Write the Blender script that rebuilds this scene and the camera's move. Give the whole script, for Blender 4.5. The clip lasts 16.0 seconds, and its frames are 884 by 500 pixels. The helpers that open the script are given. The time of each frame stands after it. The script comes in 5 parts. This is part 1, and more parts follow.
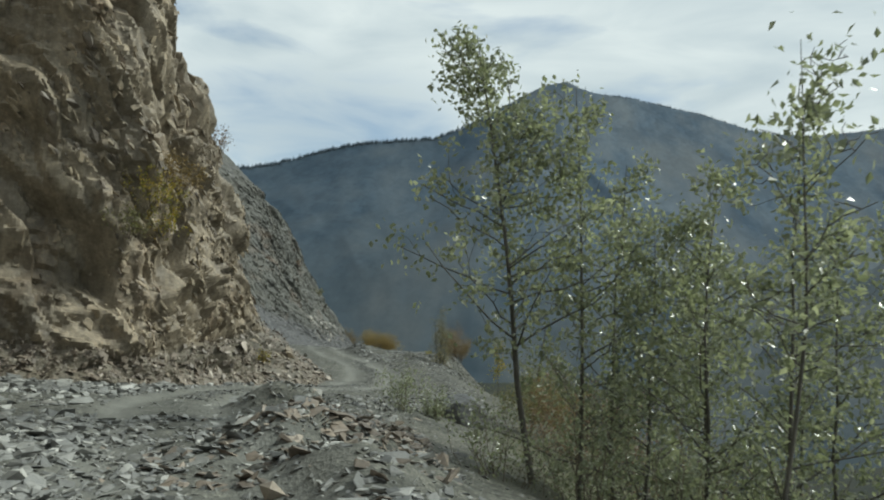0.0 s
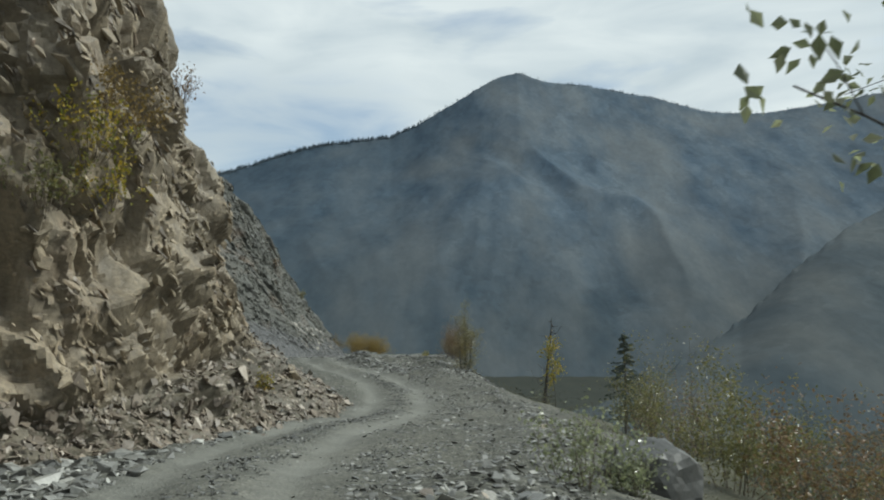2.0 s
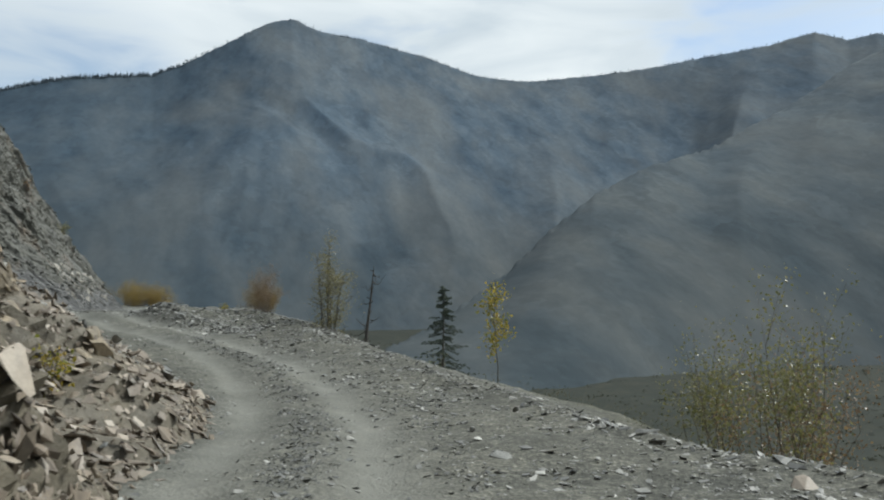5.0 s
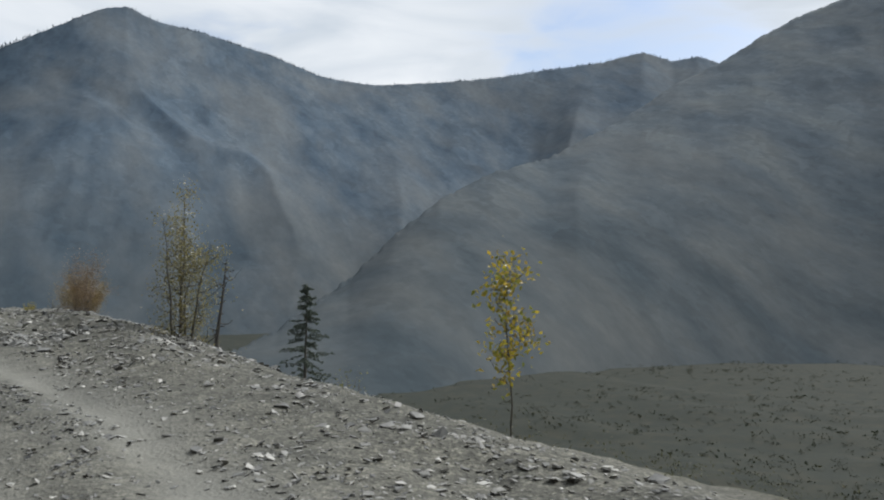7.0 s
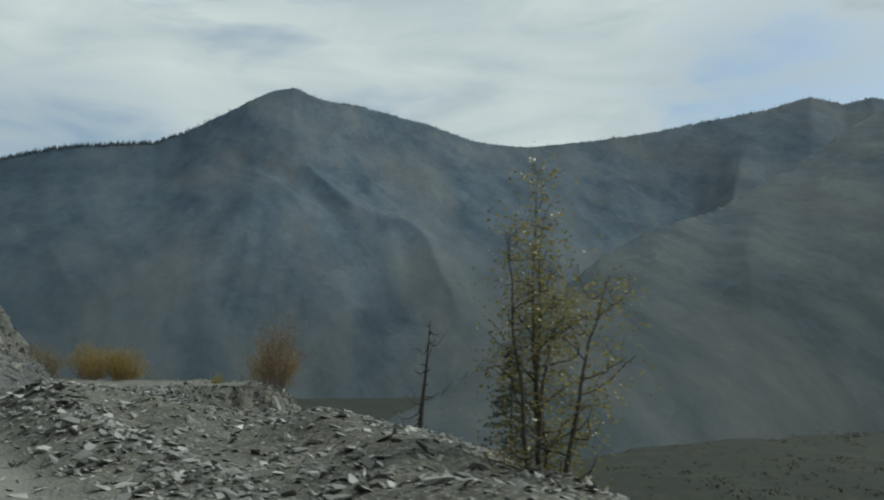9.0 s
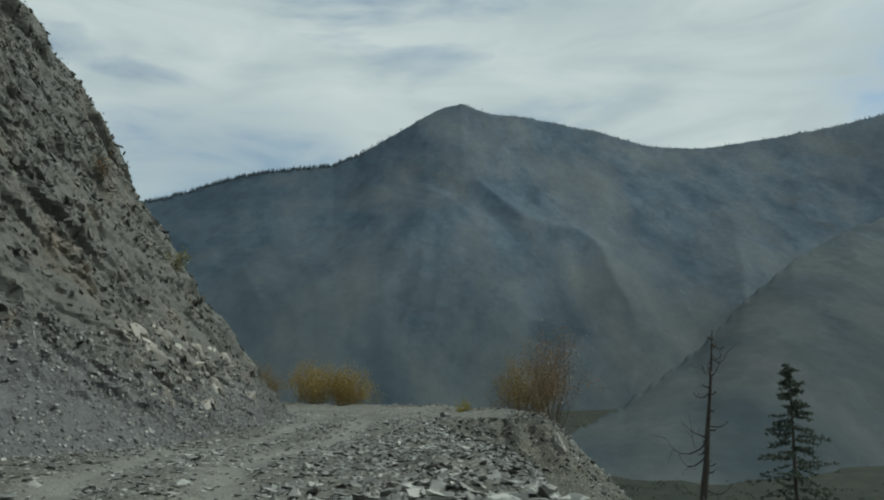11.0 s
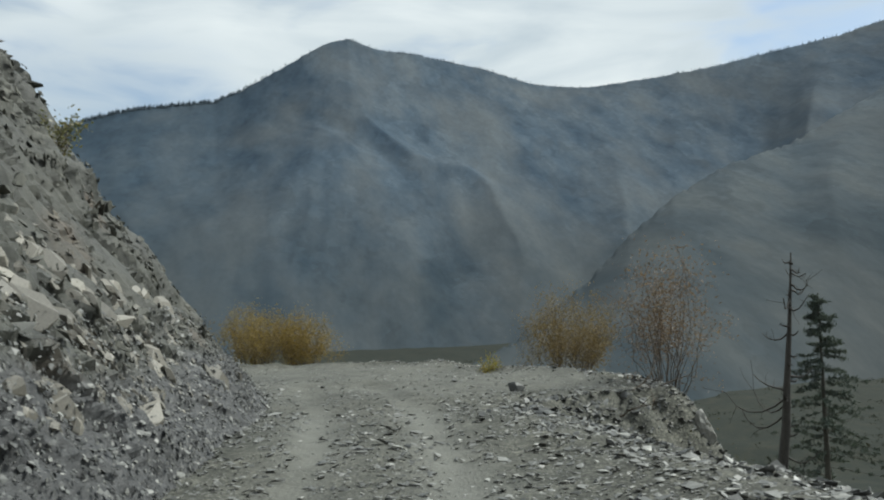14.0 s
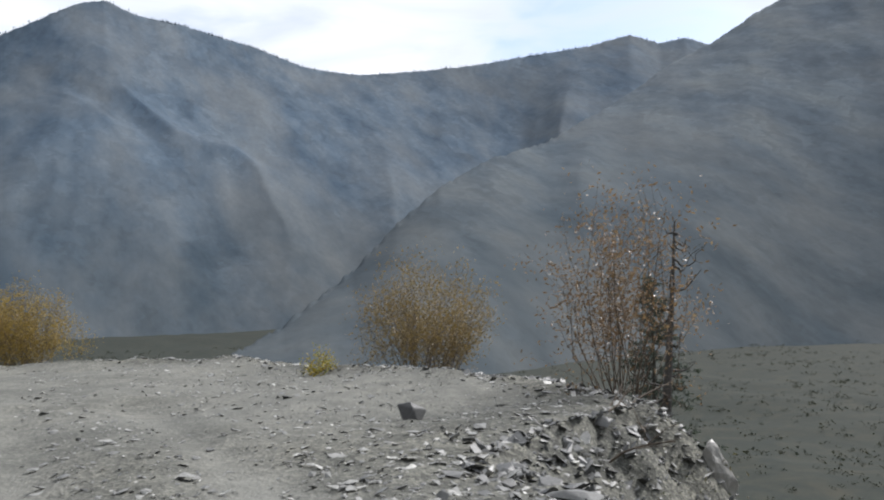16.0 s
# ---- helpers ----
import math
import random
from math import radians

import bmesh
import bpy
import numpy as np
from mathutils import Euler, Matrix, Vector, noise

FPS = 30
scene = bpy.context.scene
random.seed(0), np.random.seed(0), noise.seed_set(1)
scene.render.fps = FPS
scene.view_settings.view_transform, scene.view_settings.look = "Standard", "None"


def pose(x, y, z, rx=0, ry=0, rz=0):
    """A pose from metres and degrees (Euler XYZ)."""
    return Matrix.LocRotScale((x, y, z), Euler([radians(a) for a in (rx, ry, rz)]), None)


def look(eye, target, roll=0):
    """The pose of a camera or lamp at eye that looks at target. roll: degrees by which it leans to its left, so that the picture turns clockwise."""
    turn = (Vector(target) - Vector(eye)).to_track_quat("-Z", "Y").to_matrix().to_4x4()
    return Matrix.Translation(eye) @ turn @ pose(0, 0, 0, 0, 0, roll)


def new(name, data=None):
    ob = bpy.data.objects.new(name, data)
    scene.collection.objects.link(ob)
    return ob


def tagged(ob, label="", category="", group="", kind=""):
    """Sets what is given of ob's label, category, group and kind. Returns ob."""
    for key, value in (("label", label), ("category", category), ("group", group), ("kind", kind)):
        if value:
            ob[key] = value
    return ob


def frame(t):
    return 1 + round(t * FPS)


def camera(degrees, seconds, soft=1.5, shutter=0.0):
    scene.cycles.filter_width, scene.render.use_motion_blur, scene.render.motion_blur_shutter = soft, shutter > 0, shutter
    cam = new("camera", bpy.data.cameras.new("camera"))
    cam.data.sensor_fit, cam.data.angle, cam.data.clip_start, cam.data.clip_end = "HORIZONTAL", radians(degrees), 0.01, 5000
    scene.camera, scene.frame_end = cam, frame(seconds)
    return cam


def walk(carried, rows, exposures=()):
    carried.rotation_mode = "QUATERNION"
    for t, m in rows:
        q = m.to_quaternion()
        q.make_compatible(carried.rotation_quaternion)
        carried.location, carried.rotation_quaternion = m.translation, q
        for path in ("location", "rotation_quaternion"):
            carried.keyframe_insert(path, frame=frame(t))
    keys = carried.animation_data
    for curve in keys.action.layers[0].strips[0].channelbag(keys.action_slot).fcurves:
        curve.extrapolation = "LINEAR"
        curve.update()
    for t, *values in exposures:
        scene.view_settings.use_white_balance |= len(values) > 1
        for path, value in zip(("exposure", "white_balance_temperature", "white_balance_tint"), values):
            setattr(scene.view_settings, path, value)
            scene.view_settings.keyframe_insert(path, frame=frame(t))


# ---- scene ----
cam = camera(56.5, 16.0, soft=2.0, shutter=0.15)
PATH = [
    (0, (1.965, 6.576, 1.571), (1.702, 8.546, 1.798), 4.1),
    (0.5, (1.09, 8.629, 1.565), (0.861, 10.603, 1.791), 3.4),
    (1, (0.19, 10.676, 1.594), (-0.004, 12.654, 1.817), 2.2),
    (1.5, (-0.72, 12.706, 1.678), (-0.89, 14.686, 1.909), 1.2),
    (2, (-1.769, 14.661, 1.722), (-1.942, 16.641, 1.945), 0.2),
    (2.5, (-2.807, 16.551, 1.727), (-2.98, 18.531, 1.947), 0.4),
    (3, (-3.677, 18.237, 1.667), (-3.85, 20.218, 1.885), 0.1),
    (3.5, (-4.472, 20.095, 1.662), (-4.621, 22.079, 1.864), 0.3),
    (4, (-5.089, 21.989, 1.654), (-5.108, 23.981, 1.835), 0.4),
    (4.5, (-5.554, 23.815, 1.616), (-5.386, 25.801, 1.775), 0.3),
    (5, (-5.832, 26.105, 1.544), (-5.446, 28.064, 1.66), 0.7),
    (7.5, (-5.603, 38.897, 1.179), (-4.846, 40.743, 1.323), 0.6),
    (8, (-5.809, 41.498, 1.218), (-5.102, 43.359, 1.407), 0.4),
    (8.5, (-6.202, 44.057, 1.346), (-5.643, 45.961, 1.597), 0.4),
    (9, (-6.861, 46.514, 1.502), (-6.479, 48.458, 1.777), 0.3),
    (9.5, (-7.593, 48.799, 1.625), (-7.391, 50.766, 1.928), 0.3),
    (10, (-8.426, 50.906, 1.713), (-8.356, 52.881, 2.018), 0.9),
    (12.5, (-12.956, 60.887, 2.249), (-13.024, 62.867, 2.525), -0.5),
    (13, (-13.537, 62.579, 2.275), (-13.55, 64.565, 2.51), -0.9),
    (13.5, (-13.934, 64.297, 2.277), (-13.839, 66.285, 2.47), -1.4),
    (14, (-14.319, 66.107, 2.237), (-14.079, 68.087, 2.389), -1.5),
    (14.5, (-14.51, 67.902, 2.178), (-14.139, 69.864, 2.282), -1.5),
    (15, (-14.552, 69.947, 2.1), (-14.028, 71.876, 2.181), -1.7),
    (15.5, (-14.507, 72.071, 2.017), (-13.841, 73.955, 2.109), -1.2),
    (16, (-14.254, 74.254, 2.024), (-13.472, 76.092, 2.13), -1.0),
]
walk(
    cam,
    [(t, look(eye, target, roll)) for t, eye, target, roll in PATH],
    [(0, 0.3, 6110, -2), (1, 0.33, 6060, -3), (2, 0.3, 6080, 0), (2.5, 0.31, 6090, 3), (3.5, 0.41, 6100, 4), (5, 0.46, 6100, 4), (7.5, 0.46, 6170, 10), (8.5, 0.08, 6110, 2), (9, 0.0, 6080, -3), (10, -0.14, 6030, -8), (12.5, 0.14, 6080, 0), (13.5, 0.22, 6080, 1), (14, 0.37, 6100, 2), (14.5, 0.7, 6070, 7), (15, 0.9, 6040, 11), (15.5, 0.89, 6040, 12), (16, 0.82, 6080, 13)],
)

# ---- light ----
SUN_AZ, SUN_EL = 76.0, 45.0  # degrees clockwise from +Y, and above the horizon
world = bpy.data.worlds.new("sky")
scene.world = world
world.use_nodes = True
wn, wl = world.node_tree.nodes, world.node_tree.links
wn.clear()
w_out, w_bg = wn.new("ShaderNodeOutputWorld"), wn.new("ShaderNodeBackground")
sky = wn.new("ShaderNodeTexSky")
sky.sky_type = "NISHITA"
sky.sun_disc = False
sky.sun_elevation, sky.sun_rotation = radians(SUN_EL), radians(SUN_AZ)
sky.air_density, sky.dust_density = 1.0, 1.5
w_tc, w_map = wn.new("ShaderNodeTexCoord"), wn.new("ShaderNodeMapping")
w_map.inputs["Scale"].default_value = (2.2, 2.2, 7.5)
w_n1, w_ramp, w_mix = wn.new("ShaderNodeTexNoise"), wn.new("ShaderNodeValToRGB"), wn.new("ShaderNodeMix")
w_n2, w_cloud = wn.new("ShaderNodeTexNoise"), wn.new("ShaderNodeValToRGB")
w_n1.inputs["Scale"].default_value, w_n1.inputs["Detail"].default_value = 1.3, 6.0
w_n1.inputs["Roughness"].default_value, w_n1.inputs["Distortion"].default_value = 0.5, 0.35
w_n2.inputs["Scale"].default_value, w_n2.inputs["Detail"].default_value = 2.6, 7.0
w_n2.inputs["Distortion"].default_value = 0.5
w_ramp.color_ramp.elements[0].position, w_ramp.color_ramp.elements[1].position = 0.22, 0.38
w_cloud.color_ramp.elements[0].position, w_cloud.color_ramp.elements[1].position = 0.30, 0.68
w_cloud.color_ramp.elements[0].color = (5.1, 5.45, 5.8, 1)
w_cloud.color_ramp.elements[1].color = (7.15, 7.2, 7.2, 1)
w_gain = wn.new("ShaderNodeVectorMath")
w_gain.operation = "SCALE"
w_gain.inputs["Scale"].default_value = 1.08
w_mix.data_type = "RGBA"
wl.new(w_tc.outputs["Generated"], w_map.inputs["Vector"])
wl.new(w_map.outputs["Vector"], w_n1.inputs["Vector"])
wl.new(w_map.outputs["Vector"], w_n2.inputs["Vector"])
wl.new(w_n1.outputs["Fac"], w_ramp.inputs["Fac"])
wl.new(w_n2.outputs["Fac"], w_cloud.inputs["Fac"])
w_cover = w_ramp.outputs["Color"]
for az_, el_, width, clear in ((35.5, 17.6, 0.9962, 0.85), (-16.5, 13.6, 0.9965, 0.85)):  # clear openings low over the ridges
    w_dot, w_gap, w_hole = wn.new("ShaderNodeVectorMath"), wn.new("ShaderNodeMapRange"), wn.new("ShaderNodeMath")
    w_flat, w_rag = wn.new("ShaderNodeVectorMath"), wn.new("ShaderNodeMath")
    w_flat.operation, w_dot.operation, w_hole.operation, w_rag.operation = "MULTIPLY", "DOT_PRODUCT", "MULTIPLY", "MULTIPLY_ADD"
    w_flat.inputs[1].default_value = (1, 1, 2.6)
    way = Vector((math.sin(radians(az_)) * math.cos(radians(el_)), math.cos(radians(az_)) * math.cos(radians(el_)), 2.6 * math.sin(radians(el_))))
    w_norm = wn.new("ShaderNodeVectorMath")
    w_norm.operation = "NORMALIZE"
    w_dot.inputs[1].default_value = way.normalized()
    wl.new(w_tc.outputs["Generated"], w_flat.inputs[0])
    wl.new(w_flat.outputs["Vector"], w_norm.inputs[0])
    wl.new(w_norm.outputs["Vector"], w_dot.inputs[0])
    w_rag.inputs[1].default_value, w_rag.inputs[2].default_value = 0.05, -0.025
    wl.new(w_n2.outputs["Fac"], w_rag.inputs[0])
    w_sum = wn.new("ShaderNodeMath")
    wl.new(w_dot.outputs["Value"], w_sum.inputs[0])
    wl.new(w_rag.outputs["Value"], w_sum.inputs[1])
    w_gap.interpolation_type = "SMOOTHSTEP"
    w_gap.inputs["From Min"].default_value, w_gap.inputs["From Max"].default_value = width - 0.012, width + 0.01
    w_gap.inputs["To Min"].default_value, w_gap.inputs["To Max"].default_value = 1.0, 1.0 - clear
    wl.new(w_sum.outputs["Value"], w_gap.inputs["Value"])
    wl.new(w_cover, w_hole.inputs[0])
    wl.new(w_gap.outputs["Result"], w_hole.inputs[1])
    w_cover = w_hole.outputs["Value"]
wl.new(w_cover, w_mix.inputs["Factor"])
wl.new(sky.outputs["Color"], w_gain.inputs[0])
wl.new(w_gain.outputs["Vector"], w_mix.inputs["A"])
wl.new(w_cloud.outputs["Color"], w_mix.inputs["B"])
wl.new(w_mix.outputs["Result"], w_bg.inputs["Color"])
w_bg.inputs["Strength"].default_value = 0.092
wl.new(w_bg.outputs["Background"], w_out.inputs["Surface"])

sun_data = bpy.data.lights.new("sun", "SUN")
sun_data.energy, sun_data.angle, sun_data.color = 3.1, radians(14), (1.0, 0.95, 0.87)
sun_ob = new("sun", sun_data)
az, el = radians(SUN_AZ), radians(SUN_EL)
sun_way = Vector((math.sin(az) * math.cos(el), math.cos(az) * math.cos(el), math.sin(el)))
sun_ob.matrix_world = look(sun_way * 50, (0, 0, 0))

# ---- materials ----


def nodes_of(name):
    m = bpy.data.materials.new(name)
    m.use_nodes = True
    n, l = m.node_tree.nodes, m.node_tree.links
    n.clear()
    out, bsdf = n.new("ShaderNodeOutputMaterial"), n.new("ShaderNodeBsdfPrincipled")
    l.new(bsdf.outputs["BSDF"], out.inputs["Surface"])
    tc = n.new("ShaderNodeTexCoord")
    return m, n, l, out, bsdf, tc


def noise_tex(n, l, vec, scale, detail=5.0, rough=0.6, distort=0.0):
    t = n.new("ShaderNodeTexNoise")
    t.inputs["Scale"].default_value, t.inputs["Detail"].default_value = scale, detail
    t.inputs["Roughness"].default_value, t.inputs["Distortion"].default_value = rough, distort
    l.new(vec, t.inputs["Vector"])
    return t.outputs["Fac"]


def ramp(n, l, fac, stops):
    r = n.new("ShaderNodeValToRGB")
    e = r.color_ramp.elements
    while len(e) < len(stops):
        e.new(0.5)
    for k, (p, c) in enumerate(stops):
        e[k].position, e[k].color = p, (*c, 1)
    l.new(fac, r.inputs["Fac"])
    return r.outputs["Color"]


def mixed(n, l, a, b, fac, mode="MIX"):
    m = n.new("ShaderNodeMix")
    m.data_type, m.blend_type = "RGBA", mode
    for key, v in (("Factor", fac), ("A", a), ("B", b)):
        if isinstance(v, (int, float)):
            m.inputs[key].default_value = v
        elif isinstance(v, tuple):
            m.inputs[key].default_value = (*v, 1)
        else:
            l.new(v, m.inputs[key])
    return m.outputs["Result"]


def bumped(n, l, bsdf, height, strength, distance):
    b = n.new("ShaderNodeBump")
    b.inputs["Strength"].default_value, b.inputs["Distance"].default_value = strength, distance
    l.new(height, b.inputs["Height"])
    l.new(b.outputs["Normal"], bsdf.inputs["Normal"])


def stretched(n, l, vec, scale, turn=(0, 0, 0)):
    m = n.new("ShaderNodeMapping")
    m.inputs["Scale"].default_value = scale
    m.inputs["Rotation"].default_value = [radians(a) for a in turn]
    l.new(vec, m.inputs["Vector"])
    return m.outputs["Vector"]


def cliff_material():
    """Brown and grey fractured rock: stained faces, edges lightened as if lit, fine cracks."""
    m, n, l, out, bsdf, tc = nodes_of("cliff_rock")
    where = n.new("ShaderNodeNewGeometry")
    p = where.outputs["Position"]
    big = noise_tex(n, l, p, 0.16, 3, 0.55, 0.4)
    mid = noise_tex(n, l, p, 0.9, 6, 0.65, 0.6)
    fine = noise_tex(n, l, p, 9.0, 8, 0.7)
    brown = ramp(n, l, mid, [(0.25, (0.12, 0.101, 0.073)), (0.45, (0.2, 0.171, 0.126)), (0.6, (0.26, 0.223, 0.165)), (0.8, (0.36, 0.313, 0.238))])
    grey = ramp(n, l, mid, [(0.25, (0.036, 0.038, 0.034)), (0.5, (0.064, 0.067, 0.059)), (0.8, (0.15, 0.151, 0.136))])
    # the spur that the road meets second is greyer
    sep = n.new("ShaderNodeSeparateXYZ")
    l.new(p, sep.inputs["Vector"])
    far = n.new("ShaderNodeMapRange")
    far.inputs["From Min"].default_value, far.inputs["From Max"].default_value = 39.0, 50.0
    far.inputs["To Max"].default_value = 1.3
    l.new(sep.outputs["Y"], far.inputs["Value"])
    wob = n.new("ShaderNodeMath")
    wob.operation = "MULTIPLY_ADD"
    l.new(big, wob.inputs[0])
    wob.inputs[1].default_value = 1.6
    wob.inputs[2].default_value = -0.85
    add = n.new("ShaderNodeMath")
    add.operation, add.use_clamp = "ADD", True
    l.new(far.outputs["Result"], add.inputs[0])
    l.new(wob.outputs["Value"], add.inputs[1])
    col = mixed(n, l, brown, grey, add.outputs["Value"])
    rust = ramp(n, l, noise_tex(n, l, p, 0.45, 4, 0.6, 0.8), [(0.56, (0, 0, 0)), (0.72, (1, 1, 1))])
    col = mixed(n, l, col, (0.2, 0.128, 0.08), mixed(n, l, (0, 0, 0), rust, 0.32))
    streak = noise_tex(n, l, stretched(n, l, p, (3.0, 3.0, 0.35), (0, 24, 0)), 1.4, 5, 0.6)
    col = mixed(n, l, col, ramp(n, l, streak, [(0.3, (0.55, 0.53, 0.5)), (0.62, (1.12, 1.1, 1.07))]), 0.75, "MULTIPLY")
    col = mixed(n, l, col, ramp(n, l, fine, [(0.3, (0.6, 0.6, 0.6)), (0.7, (1.3, 1.28, 1.25))]), 0.8, "MULTIPLY")
    seam = noise_tex(n, l, stretched(n, l, p, (0.7, 0.5, 1.6), (50, 8, 0)), 1.2, 6, 0.62, 0.5)
    split = ramp(n, l, seam, [(0.44, (1, 1, 1)), (0.485, (0.35, 0.33, 0.3)), (0.5, (0.3, 0.28, 0.26)), (0.52, (1.1, 1.08, 1.05))])
    col = mixed(n, l, col, split, 0.22, "MULTIPLY")
    # light on the lips of the beds, put into the colour of convex edges
    worn = n.new("ShaderNodeNewGeometry")
    edge = ramp(n, l, worn.outputs["Pointiness"], [(0.53, (0, 0, 0)), (0.62, (1, 1, 1))])
    col = mixed(n, l, col, mixed(n, l, (1, 1, 1), (1.5, 1.47, 1.44), edge), 0.8, "MULTIPLY")
    soil = n.new("ShaderNodeAttribute")
    soil.attribute_name = "dirt"
    earth = ramp(n, l, noise_tex(n, l, p, 2.2, 7, 0.75), [(0.3, (0.066, 0.057, 0.041)), (0.5, (0.115, 0.099, 0.07)), (0.7, (0.178, 0.155, 0.113))])
    chips = ramp(n, l, noise_tex(n, l, p, 16.0, 7, 0.75), [(0.3, (0.035, 0.036, 0.038)), (0.55, (0.068, 0.069, 0.071)), (0.75, (0.13, 0.13, 0.128))])
    col = mixed(n, l, col, mixed(n, l, earth, chips, add.outputs["Value"]), soil.outputs["Fac"])
    l.new(col, bsdf.inputs["Base Color"])
    l.new(ramp(n, l, mid, [(0.35, (0.46, 0.46, 0.46)), (0.62, (0.72, 0.72, 0.72))]), bsdf.inputs["Roughness"])
    h = mixed(n, l, mid, fine, 0.35)
    bumped(n, l, bsdf, h, 0.75, 0.11)
    return m


def stone_material(name, dark, light, tint, rough=0.5):
    """Broken stone: each piece its own shade, with grain and a dusty bloom."""
    m, n, l, out, bsdf, tc = nodes_of(name)
    p = tc.outputs["Object"]
    geo, info = n.new("ShaderNodeNewGeometry"), n.new("ShaderNodeObjectInfo")
    both = n.new("ShaderNodeMath")
    both.operation = "ADD"
    l.new(geo.outputs["Random Per Island"], both.inputs[0])
    l.new(info.outputs["Random"], both.inputs[1])
    one = n.new("ShaderNodeMath")
    one.operation = "FRACT"
    l.new(both.outputs["Value"], one.inputs[0])
    col = ramp(n, l, one.outputs["Value"], [(0.0, dark), (0.45, tuple((a + b) / 2 for a, b in zip(dark, light))), (0.8, light), (1.0, tint)])
    fine = noise_tex(n, l, p, 14.0, 6, 0.7)
    col = mixed(n, l, col, ramp(n, l, fine, [(0.3, (0.6, 0.6, 0.6)), (0.7, (1.25, 1.24, 1.2))]), 0.8, "MULTIPLY")
    l.new(col, bsdf.inputs["Base Color"])
    bsdf.inputs["Roughness"].default_value = rough
    bumped(n, l, bsdf, fine, 0.35, 0.015)
    return m


def gravel_material():
    """Crushed grey rock, packed fine in the wheel tracks and loose beside them, with grass on the banks."""
    m, n, l, out, bsdf, tc = nodes_of("gravel")
    p = tc.outputs["Object"]
    big = noise_tex(n, l, p, 0.35, 4, 0.6, 0.3)
    mid = noise_tex(n, l, p, 3.0, 6, 0.7)
    peb = n.new("ShaderNodeTexVoronoi")
    peb.inputs["Scale"].default_value = 22.0
    l.new(p, peb.inputs["Vector"])
    peb2 = n.new("ShaderNodeTexVoronoi")
    peb2.inputs["Scale"].default_value = 60.0
    l.new(p, peb2.inputs["Vector"])
    col = ramp(n, l, mid, [(0.25, (0.06, 0.062, 0.056)), (0.5, (0.11, 0.111, 0.102)), (0.75, (0.18, 0.179, 0.163))])
    col = mixed(n, l, col, ramp(n, l, big, [(0.3, (0.72, 0.73, 0.72)), (0.7, (1.18, 1.16, 1.1))]), 1.0, "MULTIPLY")
    shade = n.new("ShaderNodeSeparateColor")
    l.new(peb.outputs["Color"], shade.inputs["Color"])
    pcol = ramp(n, l, shade.outputs["Red"], [(0.0, (0.55, 0.55, 0.55)), (0.6, (0.95, 0.95, 0.94)), (1.0, (1.5, 1.48, 1.42))])
    trk = n.new("ShaderNodeAttribute")
    trk.attribute_name = "packed"
    loose = n.new("ShaderNodeMath")
    loose.operation = "MULTIPLY_ADD"
    l.new(trk.outputs["Fac"], loose.inputs[0])
    loose.inputs[1].default_value, loose.inputs[2].default_value = -0.65, 0.9
    col = mixed(n, l, col, pcol, loose.outputs["Value"], "MULTIPLY")
    shade2 = n.new("ShaderNodeSeparateColor")
    l.new(peb2.outputs["Color"], shade2.inputs["Color"])
    col = mixed(n, l, col, ramp(n, l, shade2.outputs["Green"], [(0.0, (0.6, 0.6, 0.6)), (0.7, (1.0, 1.0, 0.99)), (0.92, (1.15, 1.14, 1.1)), (1.0, (1.9, 1.88, 1.8))]), loose.outputs["Value"], "MULTIPLY")
    col = mixed(n, l, col, (0.215, 0.216, 0.196), mixed(n, l, (0, 0, 0), trk.outputs["Color"], 0.62))
    veg = n.new("ShaderNodeAttribute")
    veg.attribute_name = "bank"
    green = ramp(n, l, noise_tex(n, l, p, 1.7, 6, 0.7), [(0.3, (0.045, 0.048, 0.026)), (0.55, (0.07, 0.069, 0.042)), (0.8, (0.1, 0.09, 0.058))])
    col = mixed(n, l, col, green, veg.outputs["Fac"])
    low = n.new("ShaderNodeAttribute")
    low.attribute_name = "valley"
    wood = ramp(n, l, noise_tex(n, l, p, 0.09, 8, 0.72, 0.5), [(0.3, (0.012, 0.017, 0.014)), (0.5, (0.02, 0.024, 0.018)), (0.7, (0.036, 0.035, 0.024))])
    col = mixed(n, l, col, wood, low.outputs["Fac"])
    l.new(col, bsdf.inputs["Base Color"])
    bsdf.inputs["Roughness"].default_value = 0.9
    bsdf.inputs["Specular IOR Level"].default_value = 0.2
    h = mixed(n, l, peb.outputs["Distance"], peb2.outputs["Distance"], 0.35)
    h = mixed(n, l, h, mid, 0.3)
    bumped(n, l, bsdf, h, 0.7, 0.03)
    return m


